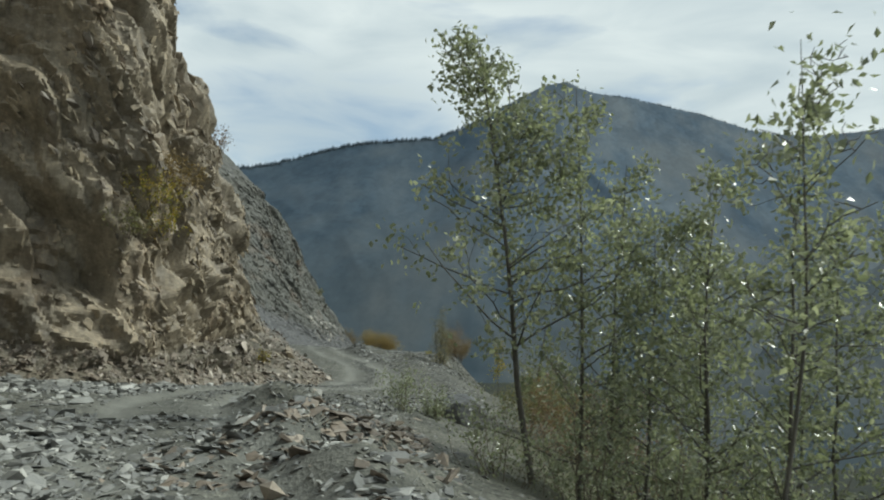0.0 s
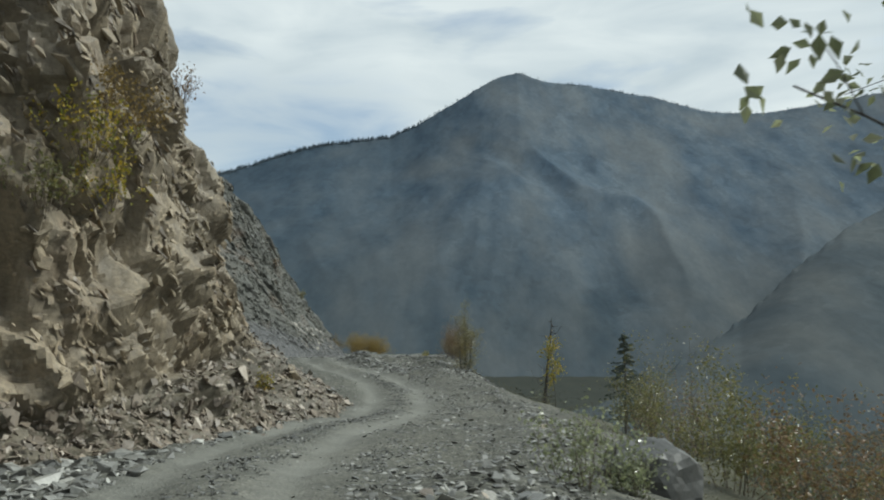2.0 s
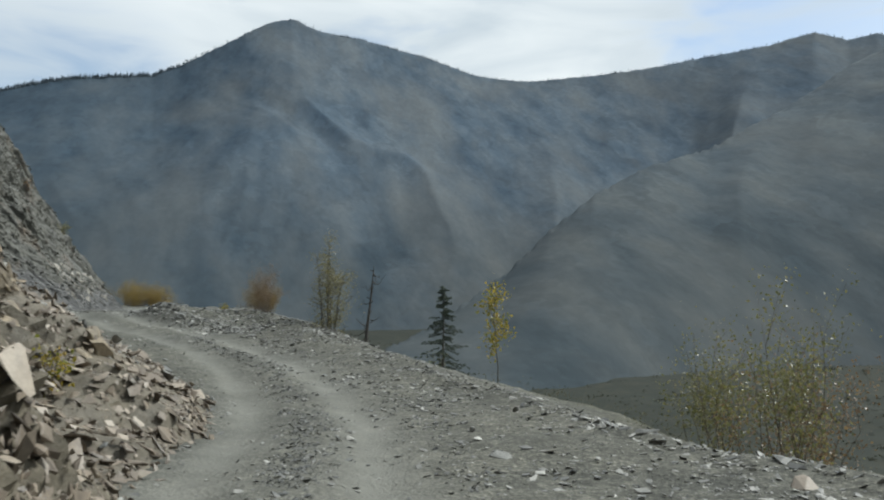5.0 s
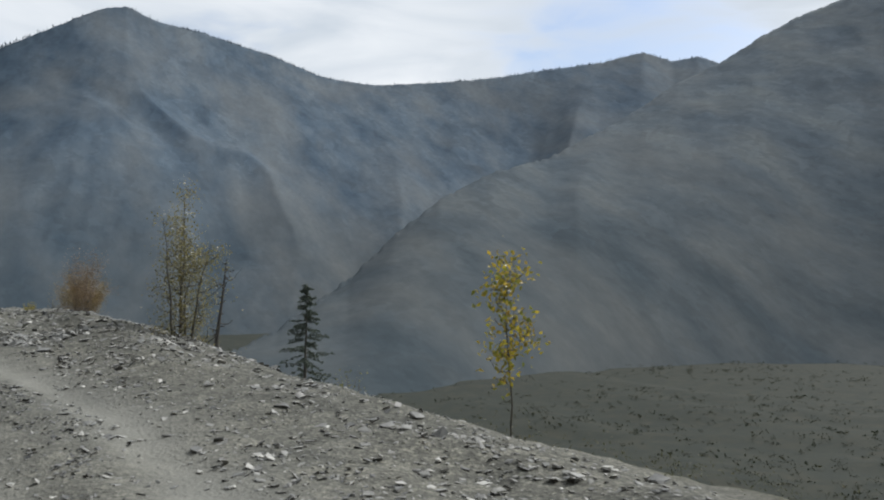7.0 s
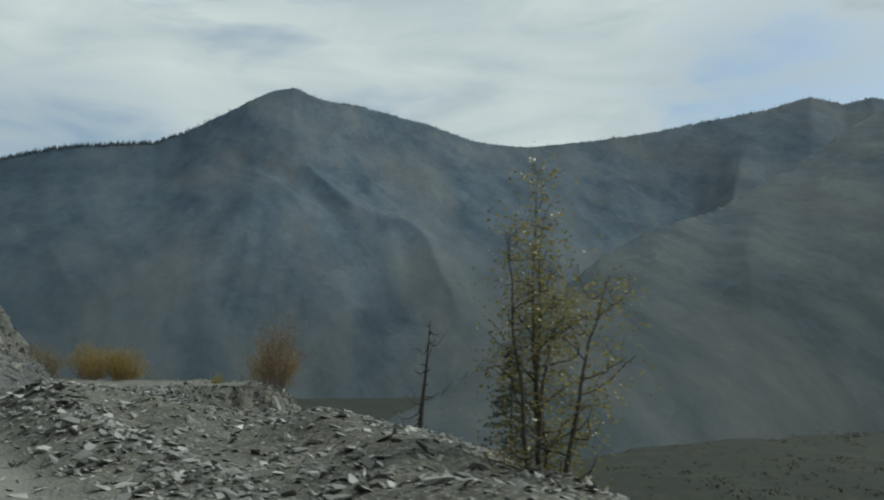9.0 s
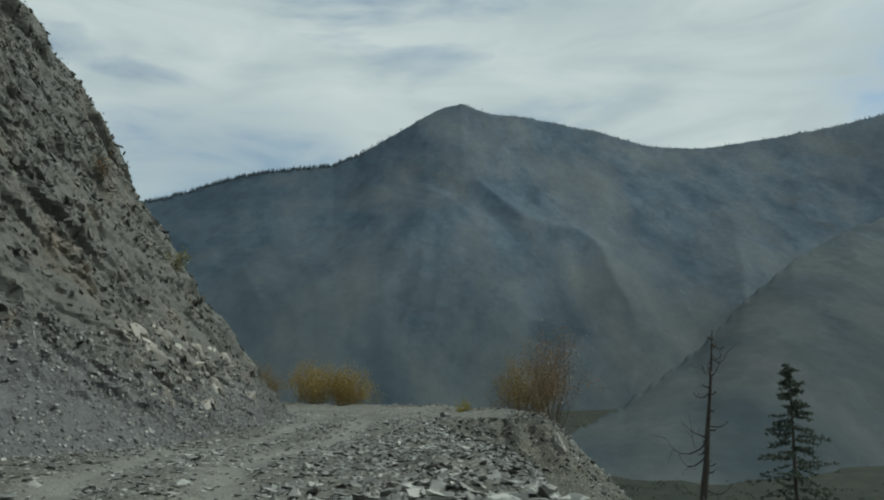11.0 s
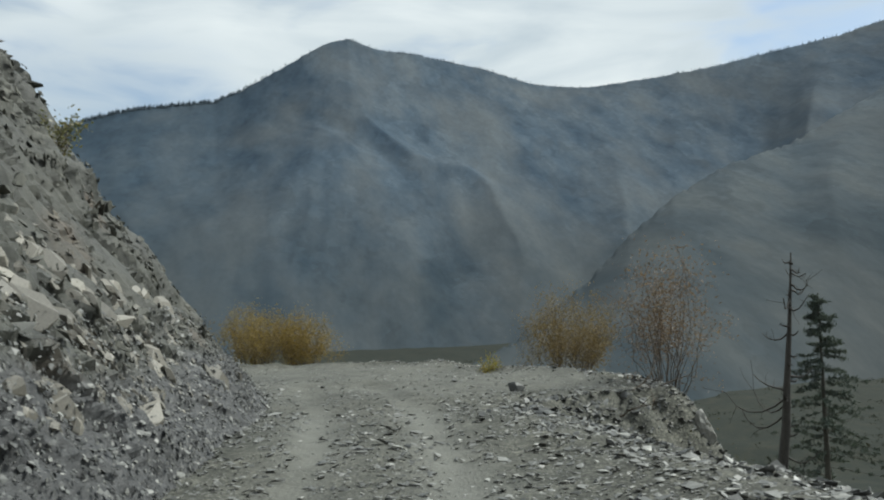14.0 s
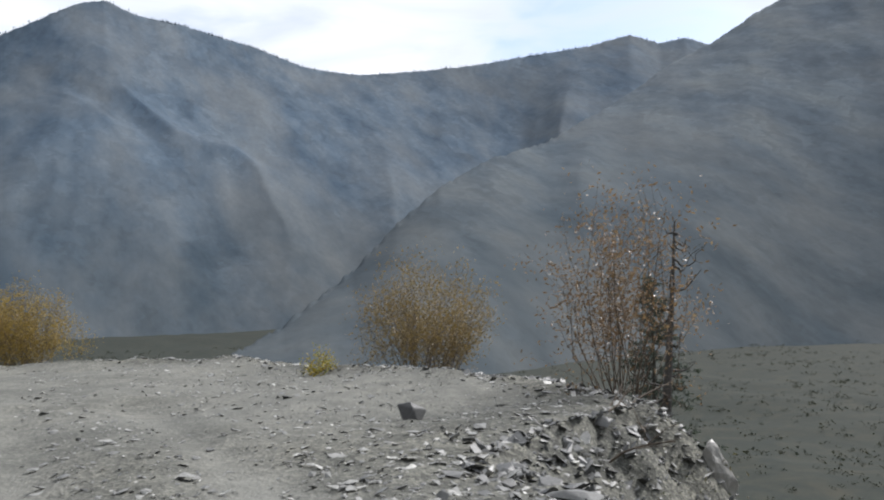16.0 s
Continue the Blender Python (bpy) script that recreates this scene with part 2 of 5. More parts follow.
def forest_material(name, cols, rock, scale=1.0):
    """A far wooded slope: conifer clumps, bare scrub, rock and gullies, with shade coloured in at the foot."""
    m, n, l, out, bsdf, tc = nodes_of(name)
    p = stretched(n, l, tc.outputs["Object"], (1.1, 0.5, 0.55))
    big = noise_tex(n, l, p, 0.0032 * scale, 5, 0.55, 0.25)
    mid = noise_tex(n, l, p, 0.009 * scale, 6, 0.52, 0.0)
    fine = noise_tex(n, l, p, 0.075 * scale, 5, 0.6)
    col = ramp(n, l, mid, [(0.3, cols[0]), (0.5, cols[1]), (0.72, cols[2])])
    bend = n.new("ShaderNodeTexNoise")
    bend.inputs["Scale"].default_value, bend.inputs["Detail"].default_value = 0.02 * scale, 5.0
    l.new(tc.outputs["Object"], bend.inputs["Vector"])
    pushed = n.new("ShaderNodeVectorMath")
    pushed.operation = "MULTIPLY_ADD"
    l.new(bend.outputs["Color"], pushed.inputs[0])
    pushed.inputs[1].default_value = (70, 70, 70)
    l.new(p, pushed.inputs[2])
    for size, low, high in ((0.014, 0.74, 1.16), (0.05, 0.72, 1.2)):
        stand, tone = n.new("ShaderNodeTexVoronoi"), n.new("ShaderNodeSeparateColor")
        stand.inputs["Scale"].default_value = size * scale
        l.new(pushed.outputs["Vector"], stand.inputs["Vector"])
        l.new(stand.outputs["Color"], tone.inputs["Color"])
        col = mixed(n, l, col, ramp(n, l, tone.outputs["Red"], [(0.0, (low, low, low)), (1.0, (high, high, high))]), 0.42, "MULTIPLY")
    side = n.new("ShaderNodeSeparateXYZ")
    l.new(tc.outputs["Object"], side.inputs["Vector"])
    west = n.new("ShaderNodeMapRange")
    west.interpolation_type = "SMOOTHSTEP"
    west.inputs["From Min"].default_value, west.inputs["From Max"].default_value = 150.0, -520.0
    west.inputs["To Max"].default_value = 0.62
    l.new(side.outputs["X"], west.inputs["Value"])
    west_tone = mixed(n, l, (0, 0, 0), ramp(n, l, big, [(0.3, (1, 1, 1)), (0.75, (0.45, 0.45, 0.45))]), west.outputs["Result"])
    bare = ramp(n, l, big, [(0.46, (0, 0, 0)), (0.64, (1, 1, 1))])
    col = mixed(n, l, col, rock, mixed(n, l, (0, 0, 0), bare, 0.6))
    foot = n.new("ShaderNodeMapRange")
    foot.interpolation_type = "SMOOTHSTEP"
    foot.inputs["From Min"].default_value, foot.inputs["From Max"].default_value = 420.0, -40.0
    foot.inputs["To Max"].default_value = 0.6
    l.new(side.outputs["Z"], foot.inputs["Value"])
    col = mixed(n, l, col, ramp(n, l, mid, [(0.35, (0.03, 0.039, 0.042)), (0.65, (0.064, 0.068, 0.066))]), foot.outputs["Result"])  # shade put into the colour low down, where flatter slopes catch more light
    col = mixed(n, l, col, (0.02, 0.035, 0.05), west_tone)  # darker and bluer towards the west
    col = mixed(n, l, col, ramp(n, l, fine, [(0.3, (0.7, 0.72, 0.74)), (0.7, (1.18, 1.16, 1.14))]), 0.32, "MULTIPLY")
    l.new(col, bsdf.inputs["Base Color"])
    bsdf.inputs["Roughness"].default_value = 1.0
    bsdf.inputs["Specular IOR Level"].default_value = 0.1
    bumped(n, l, bsdf, mixed(n, l, mid, fine, 0.06), 0.22, 12.0)
    return m


def leaf_material(name, a, b, c, shine=0.35, through_light=0.35):
    m, n, l, out, bsdf, tc = nodes_of(name)
    geo = n.new("ShaderNodeNewGeometry")
    col = ramp(n, l, geo.outputs["Random Per Island"], [(0.0, a), (0.5, b), (1.0, c)])
    l.new(col, bsdf.inputs["Base Color"])
    bsdf.inputs["Roughness"].default_value = shine
    tr, mx = n.new("ShaderNodeBsdfTranslucent"), n.new("ShaderNodeMixShader")
    l.new(mixed(n, l, col, (1.15, 1.2, 0.85), 1.0, "MULTIPLY"), tr.inputs["Color"])
    mx.inputs["Fac"].default_value = through_light
    l.new(bsdf.outputs["BSDF"], mx.inputs[1])
    l.new(tr.outputs["BSDF"], mx.inputs[2])
    l.new(mx.outputs["Shader"], out.inputs["Surface"])
    return m


def bark_material(name, a, b):
    m, n, l, out, bsdf, tc = nodes_of(name)
    p = tc.outputs["Object"]
    t = noise_tex(n, l, stretched(n, l, p, (6, 6, 1.5)), 3.0, 6, 0.7, 0.3)
    l.new(ramp(n, l, t, [(0.3, a), (0.7, b)]), bsdf.inputs["Base Color"])
    bsdf.inputs["Roughness"].default_value = 0.85
    bumped(n, l, bsdf, t, 0.7, 0.02)
    return m


CLIFF = cliff_material()
GRAVEL = gravel_material()
STONE_GREY = stone_material("grey_stone", (0.1, 0.102, 0.099), (0.235, 0.235, 0.222), (0.43, 0.425, 0.40))
STONE_BROWN = stone_material("brown_stone", (0.115, 0.094, 0.073), (0.235, 0.195, 0.152), (0.37, 0.322, 0.266))
STONE_TALUS = stone_material("talus_stone", (0.1, 0.082, 0.064), (0.215, 0.177, 0.138), (0.34, 0.294, 0.242))
STONE_SCREE = stone_material("scree_stone", (0.058, 0.06, 0.059), (0.128, 0.13, 0.126), (0.31, 0.308, 0.293))
STONE_PALE = stone_material("pale_stone", (0.2, 0.195, 0.18), (0.34, 0.33, 0.3), (0.46, 0.45, 0.42))
STONE_BLOCK = stone_material("outcrop_stone", (0.12, 0.113, 0.097), (0.22, 0.206, 0.178), (0.33, 0.311, 0.272))
STONE_STAINED = stone_material("stained_stone", (0.085, 0.07, 0.055), (0.195, 0.16, 0.122), (0.29, 0.225, 0.17))
STONE_DARK = stone_material("dark_stone", (0.05, 0.051, 0.051), (0.08, 0.081, 0.079), (0.12, 0.12, 0.115))
# far slopes and skyline firs: the blue of haze is mixed into these colours
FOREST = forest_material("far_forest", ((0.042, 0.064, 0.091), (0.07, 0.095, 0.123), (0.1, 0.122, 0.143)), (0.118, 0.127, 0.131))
FIR_HAZED = leaf_material("hazed_fir", (0.044, 0.063, 0.082), (0.054, 0.075, 0.094), (0.066, 0.088, 0.106), 0.9, 0.1)
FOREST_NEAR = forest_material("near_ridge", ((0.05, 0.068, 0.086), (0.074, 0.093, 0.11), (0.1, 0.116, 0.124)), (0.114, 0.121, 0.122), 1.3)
FIR = leaf_material("fir_needles", (0.05, 0.066, 0.06), (0.075, 0.094, 0.08), (0.105, 0.12, 0.095), 0.8, 0.2)
LEAF_GREEN = leaf_material("green_leaf", (0.16, 0.176, 0.124), (0.235, 0.252, 0.182), (0.38, 0.39, 0.31), 0.2, 0.5)
LEAF_YELLOW = leaf_material("yellow_leaf", (0.13, 0.15, 0.03), (0.3, 0.25, 0.035), (0.42, 0.29, 0.05), 0.4, 0.45)
LEAF_OLIVE = leaf_material("olive_leaf", (0.1, 0.108, 0.05), (0.17, 0.165, 0.078), (0.27, 0.235, 0.115), 0.3, 0.4)
LEAF_BRUSH = leaf_material("dry_brush", (0.066, 0.071, 0.044), (0.1, 0.099, 0.058), (0.15, 0.13, 0.08), 0.6, 0.25)
LEAF_THICKET = leaf_material("valley_leaf", (0.03, 0.036, 0.027), (0.042, 0.046, 0.033), (0.06, 0.058, 0.04), 0.9, 0.2)
LEAF_GOLD = leaf_material("thin_gold_leaf", (0.13, 0.118, 0.056), (0.2, 0.175, 0.085), (0.31, 0.26, 0.13), 0.3, 0.45)
LEAF_ORANGE = leaf_material("orange_leaf", (0.13, 0.096, 0.042), (0.215, 0.15, 0.06), (0.3, 0.21, 0.09), 0.5, 0.35)
LEAF_GOLDEN = leaf_material("golden_leaf", (0.17, 0.12, 0.036), (0.29, 0.2, 0.055), (0.4, 0.29, 0.085), 0.45, 0.4)
LEAF_RUST = leaf_material("rust_leaf", (0.11, 0.075, 0.047), (0.2, 0.12, 0.07), (0.3, 0.21, 0.14), 0.4, 0.35)
BARK = bark_material("poplar_bark", (0.035, 0.033, 0.028), (0.12, 0.11, 0.09))
BARK_DARK = bark_material("dead_wood", (0.022, 0.02, 0.018), (0.075, 0.068, 0.06))
TWIG = bark_material("twig", (0.05, 0.038, 0.028), (0.14, 0.11, 0.08))

# ---- small tools ----
rng = np.random.default_rng(7)


def spline(xs, pts):
    """Smooth values between knots (monotone-ish cubic) for arrays."""
    kx, ky = np.array([p[0] for p in pts], float), np.array([p[1] for p in pts], float)
    d = np.gradient(ky, kx)
    xs = np.clip(xs, kx[0], kx[-1])
    i = np.clip(np.searchsorted(kx, xs) - 1, 0, len(kx) - 2)
    h = kx[i + 1] - kx[i]
    t = (xs - kx[i]) / h
    return (2 * t**3 - 3 * t**2 + 1) * ky[i] + (t**3 - 2 * t**2 + t) * h * d[i] + (3 * t**2 - 2 * t**3) * ky[i + 1] + (t**3 - t**2) * h * d[i + 1]


def hashed(ix, iy, iz, seed):
    """Random numbers in 0..1 for whole-number places."""
    v = (ix.astype(np.int64) * 374761393 + iy.astype(np.int64) * 668265263 + iz.astype(np.int64) * 2147483647 + seed * 974634777) & 0xFFFFFFFF
    v = ((v ^ (v >> 13)) * 1274126177) & 0xFFFFFFFF
    v = ((v ^ (v >> 15)) * 2246822519) & 0xFFFFFFFF
    return ((v ^ (v >> 16)) & 0xFFFFFF) / float(0xFFFFFF)


def value_noise(p, seed=0):
    """Smooth noise in -1..1 for rows of places."""
    b = np.floor(p)
    f = p - b
    f = f * f * (3 - 2 * f)
    b = b.astype(np.int64)
    out = 0.0
    for dx in (0, 1):
        for dy in (0, 1):
            for dz in (0, 1):
                w = (f[:, 0] if dx else 1 - f[:, 0]) * (f[:, 1] if dy else 1 - f[:, 1]) * (f[:, 2] if dz else 1 - f[:, 2])
                out = out + w * hashed(b[:, 0] + dx, b[:, 1] + dy, b[:, 2] + dz, seed)
    return out * 2 - 1


def fractal(p, octaves=4, seed=0, gain=0.5):
    out, amp = 0.0, 1.0
    for k in range(octaves):
        out = out + amp * value_noise(p * 2.03**k + 17.3 * k, seed + k)
        amp *= gain
    return out


def facets(p, seed=0, tilt=0.7, crisp=26.0):
    """Broken blocks: per cell a random step and a tilted plane, worn along their edges. Relief in cell units."""
    b = np.floor(p).astype(np.int64)
    total, out = np.full(len(p), 1e-30), np.zeros(len(p))
    for dx in (-1, 0, 1):
        for dy in (-1, 0, 1):
            for dz in (-1, 0, 1):
                c = b + (dx, dy, dz)
                r = [hashed(c[:, 0], c[:, 1], c[:, 2], seed + k) for k in range(7)]
                off = p - c - np.stack(r[:3], 1)
                w = np.exp(-crisp * (off**2).sum(1))
                out += w * ((r[3] - 0.5) + tilt * ((r[4] - 0.5) * off[:, 0] + (r[5] - 0.5) * off[:, 1] + (r[6] - 0.5) * off[:, 2]) * 2)
                total += w
    return out / total


def raw_mesh(name, verts, faces, material, smooth=False, toward=None):
    """A mesh from arrays of places and of equal-sided faces. toward: the way that most of its faces look."""
    me = bpy.data.meshes.new(name)
    verts, faces = np.asarray(verts, np.float32), np.asarray(faces, np.int32)
    if toward is not None:
        a, b, c = (verts[faces[:, i]] for i in (0, 1, 2))
        if (np.cross(b - a, c - a) @ np.asarray(toward)).sum() < 0:
            faces = faces[:, ::-1]
    k = faces.shape[1]
    me.vertices.add(len(verts))
    me.vertices.foreach_set("co", verts.ravel())
    me.loops.add(faces.size)
    me.loops.foreach_set("vertex_index", faces.ravel())
    me.polygons.add(len(faces))
    me.polygons.foreach_set("loop_start", np.arange(0, faces.size, k, dtype=np.int32))
    me.polygons.foreach_set("use_smooth", np.full(len(faces), smooth))
    me.materials.append(material)
    me.update(calc_edges=True)
    me.validate()
    return me


def grid_faces(rows, cols):
    a = (np.arange(rows - 1)[:, None] * cols + np.arange(cols - 1)[None, :]).ravel()
    return np.stack([a, a + 1, a + cols + 1, a + cols], 1)


def part(name, data, parent, label=""):
    ob = new(name, data)
    ob.parent = parent
    return tagged(ob, label) if label else ob

# ---- plan of the road ----
ROAD_X = [(-60, 27), (-30, 16.5), (-10, 8.8), (0, 4.8), (6.6, 2.2), (14.7, -1.6), (20, -4.2), (26, -5.5), (32, -5.8), (39, -5.4), (45, -6.1), (51, -8.1), (56, -10.5), (61, -12.7), (66, -14.0), (70, -14.2), (74, -14.0), (80, -13.9), (88, -14.5), (130, -22)]
ROAD_Z = [(-60, 0), (6.6, 0.05), (16, 0.2), (20, 0.15), (26, 0.02), (32, -0.1), (39, -0.32), (42, -0.28), (46.5, 0.0), (51, 0.2), (56, 0.45), (61, 0.72), (66, 0.75), (70, 0.62), (74, 0.5), (82, 0.5), (90, 0.45), (97, 0.4), (130, 0.3)]
EDGE_X = [(-60, 33), (-30, 22), (-10, 12.5), (0, 8), (6, 4.8), (12, 2.0), (16, 0.6), (21, -0.6), (24, -0.95), (26.5, -0.8), (29, -0.4), (32, 0.0), (37, -1.0), (42, -1.1), (46, -2.4), (50, -3.3), (55, -4.0), (58.5, -4.8), (60, -6.2), (61.2, -8.4), (63, -9.3), (66, -9.5), (70, -9.4), (73, -9.6), (77, -10.3), (79, -10.8), (81, -10.9), (82.4, -9.4), (83.4, -7.2), (87, -6.9), (92, -8.8), (95, -10.2), (97, -13), (98.5, -18), (100, -26), (103, -60), (108, -160), (140, -4000)]
BERM_H = [(-60, 0.1), (10, 0.3), (14, 0.62), (18.5, 0.66), (21.5, 0.45), (25, 0.25), (30, 0.12), (42, 0.12), (47, 0.12), (52, 0.3), (58, 0.42), (64, 0.4), (69, 0.15), (73, 0.16), (77, 0.16), (81, 0.05), (88, 0.15), (95, 0.18), (140, 0.15)]
BERM_W = [(-60, 1.0), (12, 1.0), (17, 1.6), (22, 1.7), (26, 1.0), (44, 0.8), (50, 1.5), (60, 1.5), (66, 1.0), (72, 1.1), (80, 1.0), (140, 0.9)]
edge_y = np.linspace(-60, 140, 900)
edge_x = np.interp(edge_y, *zip(*EDGE_X))
EDGE = np.stack([edge_x, edge_y], 1)


def edge_gap(x, y):
    """Metres outside (+) or inside (-) the lip of the bench."""
    out = np.empty(len(x))
    for k in range(0, len(x), 20000):
        q = np.stack([x[k : k + 20000], y[k : k + 20000]], 1)
        out[k : k + 20000] = np.sqrt(((q[:, None, :] - EDGE[None, ::2]) ** 2).sum(2).min(1))
    return np.where(x > np.interp(y, edge_y, edge_x), out, -out)


def smooth(a, b, v):
    t = np.clip((v - a) / (b - a), 0, 1)
    return t * t * (3 - 2 * t)


def ground_height(x, y, gap=None):
    x, y = np.asarray(x, float), np.asarray(y, float)
    gap = edge_gap(x, y) if gap is None else gap
    z = spline(y, ROAD_Z)
    p = np.stack([x, y, 0 * x], 1)
    z = z + 0.06 * fractal(p * 0.45, 3, 11)
    bw = spline(y, BERM_W)
    lump = 0.65 + 0.5 * fractal(p * 0.8, 3, 5)
    z = z + spline(y, BERM_H) * np.clip(lump, 0.1, 1.6) * np.exp(-(((gap + bw * 0.95) / (bw * 0.62)) ** 2))
    q = x - spline(y, ROAD_X)
    heap = np.exp(-(((q - 1.95) / 0.62) ** 2)) * smooth(53.5, 57, y) * smooth(63.5, 59.5, y)
    z = z + 0.3 * heap * np.clip(lump + 0.3, 0.4, 1.1)
    rut = np.exp(-(((q - 0.85) / 0.3) ** 2)) + np.exp(-(((q + 0.85) / 0.3) ** 2))
    z = z - 0.07 * rut * (y < 88) + 0.03 * np.exp(-((q / 0.35) ** 2)) * (y < 88)
    far = np.clip(gap, 0, None)
    drop = np.where(far < 2.5, 0.28 * far, np.where(far < 30, 0.7 + 0.74 * (far - 2.5), 21.0 + 0.42 * (far - 30)))
    steep = np.where(far < 0.5, 0.5 * far, np.where(far < 24, 0.25 + 1.0 * (far - 0.5), 23.75 + 0.42 * (far - 24)))
    drop = drop + (np.maximum(steep, drop) - drop) * (0.5 * smooth(42, 50, y) + 0.5 * smooth(58, 66, y))
    washed = 0.75 * np.exp(-(((y - 83.6) / 2.2) ** 2)) + 0.6 * smooth(60, 63, y) * smooth(80, 76, y)  # where the bank has slipped away
    drop = drop + washed * smooth(0.0, 1.5, far) * (0.7 + 0.3 * fractal(p * 0.8, 2, 63))
    drop = drop * (1 + 0.12 * fractal(p * 0.12, 3, 21)) + 0.35 * smooth(0.5, 6, far) * fractal(p * 0.5, 3, 9)
    return np.maximum(z - drop, -58 + 3 * fractal(p * 0.02, 3, 4))


# the ground: one sheet from the uphill side over the road and down into the valley
g_y = np.concatenate([np.linspace(-60, 3, 40), np.arange(3.3, 100, 0.2), np.linspace(100.3, 112, 40), np.linspace(114, 420, 50), np.linspace(460, 2000, 24)])
g_u = np.concatenate([np.linspace(-1800, -64, 22), np.linspace(-60, -14, 14), np.linspace(-13.5, -8.2, 24), np.arange(-8, 8.6, 0.15), np.linspace(8.9, 16, 40), np.linspace(17, 60, 40), np.linspace(66, 420, 40), np.linspace(460, 2000, 20)])
gy, gu = np.meshgrid(g_y, g_u, indexing="ij")
gx = (spline(gy.ravel(), ROAD_X) + gu.ravel())
gyr = gy.ravel()
g_gap = edge_gap(gx, gyr)
gz = ground_height(gx, gyr, g_gap)
gp = np.stack([gx, gyr, gz], 1)
near_road = np.abs(gu.ravel()) < 11
gz = gz + np.where(near_road, 0.028 * fractal(gp * 4.0, 3, 31) * (1 - 0.0), 0)
me = raw_mesh("ground", np.stack([gx, gyr, gz], 1), grid_faces(len(g_y), len(g_u)), GRAVEL, True, (0, 0, 1))
q = gx - spline(gyr, ROAD_X)
packed = (np.exp(-(((np.abs(q) - 0.85) / 0.42) ** 2)) * 0.9 + 0.25 * np.exp(-((q / 2.2) ** 2))) * (g_gap < -0.5)
yard = smooth(80, 85, gyr) * (g_gap < -1.2)
packed = np.clip(np.maximum(packed * (1 - smooth(80, 86, gyr)), 0.55 * yard) * (0.8 + 0.25 * fractal(gp * 0.9, 3, 8)), 0, 1)
valley = smooth(4, 26, g_gap + 6 * fractal(gp * 0.05, 3, 3))
bank = smooth(0.9, 3.2, g_gap - 3.5 * smooth(58, 66, gyr) + 0.8 * fractal(gp * 0.9, 3, 2))
for key, values in (("packed", packed), ("bank", bank), ("valley", valley)):
    me.attributes.new(key, "FLOAT", "POINT").data.foreach_set("value", values.astype(np.float32))
tagged(new("ground", me), "grey crushed-rock road bench with two wheel tracks, falling to a brushy bank", "ground", kind="structure")

# ---- the rock cut ----
BASE = [(-2, -40), (-8, -10), (-11, 5), (-13.6, 14), (-13.6, 19), (-12, 23.2), (-9.3, 25.4), (-8.35, 27.3), (-8.35, 30), (-8.75, 33), (-9.1, 36), (-9.7, 40), (-10.9, 43), (-12.8, 46), (-14.8, 50), (-16.8, 54.5), (-18.4, 59), (-19.8, 64), (-19.6, 68), (-18.0, 71), (-16.95, 74), (-16.7, 79), (-16.8, 83), (-17.6, 86), (-20.6, 88.7), (-28, 91), (-46, 94), (-80, 97)]
TALUS_W = [(-40, 2), (19, 2.4), (24, 1.6), (27, 0.9), (30, 1.5), (33, 2.2), (36, 2.7), (40, 3.3), (43, 3.5), (46, 3.8), (50, 3.2), (59, 3.0), (66, 3.7), (70, 2.7), (73, 1.3), (80, 1.2), (86, 1.3), (97, 2)]
TALUS_H = [(-40, 1), (19, 1.3), (24, 1.1), (27, 0.7), (30, 1.0), (33, 1.4), (36, 1.65), (40, 1.9), (43, 2.0), (46, 2.3), (50, 2.4), (59, 2.5), (66, 2.9), (70, 2.1), (73, 1.3), (80, 1.1), (86, 0.9), (97, 1.5)]
LEAN_LOW = [(-40, 0.2), (19, 0.1), (27, 0.0), (31, 0.06), (36, 0.22), (39, 0.34), (42, 0.5), (46, 0.52), (58, 0.6), (66, 0.5), (73, 0.6), (79, 0.62), (86, 0.64), (97, 0.8)]
LEAN_HIGH = [(-40, 0.4), (19, 0.2), (27, 0.12), (31, 0.28), (36, 0.7), (40, 0.62), (46, 0.6), (58, 0.8), (66, 0.45), (73, 0.42), (79, 0.5), (86, 0.62), (97, 1.0)]
ROUGH = [(-40, 1), (30, 1), (38, 0.95), (41, 0.5), (44, 0.3), (58, 0.28), (66, 0.26), (70, 0.27), (74, 0.34), (86, 0.3), (97, 0.4)]
b_s = np.linspace(0, len(BASE) - 1, 4000)
bx, by = spline(b_s, list(enumerate(p[0] for p in BASE))), spline(b_s, list(enumerate(p[1] for p in BASE)))
b_len = np.concatenate([[0], np.cumsum(np.hypot(np.diff(bx), np.diff(by)))])
l0, l1 = np.interp(19, by, b_len), np.interp(89, by, b_len)
rows = np.concatenate([np.linspace(0, l0, 40)[:-1], np.arange(l0, l1, 0.084), np.linspace(l1, b_len[-1], 40)])
rx_, ry_ = np.interp(rows, b_len, bx), np.interp(rows, b_len, by)
even = np.arange(0, b_len[-1], 0.25)
ex, ey = np.interp(even, b_len, bx), np.interp(even, b_len, by)
tx, ty = np.gradient(ex), np.gradient(ey)
kern = np.hanning(33) / np.hanning(33).sum()
pad = lambda v: np.convolve(np.pad(v, 16, mode="edge"), kern, "valid")
tx, ty = pad(tx), pad(ty)
nx, ny = -ty / np.hypot(tx, ty), tx / np.hypot(tx, ty)
nx, ny = np.interp(rows, even, nx), np.interp(rows, even, ny)
c_v = np.concatenate([np.linspace(-1, 0, 30)[:-1], np.arange(0, 13, 0.084), np.linspace(13.2, 24, 40), np.linspace(25, 80, 14)])
cR, cV = np.meshgrid(np.arange(len(rows)), c_v, indexing="ij")
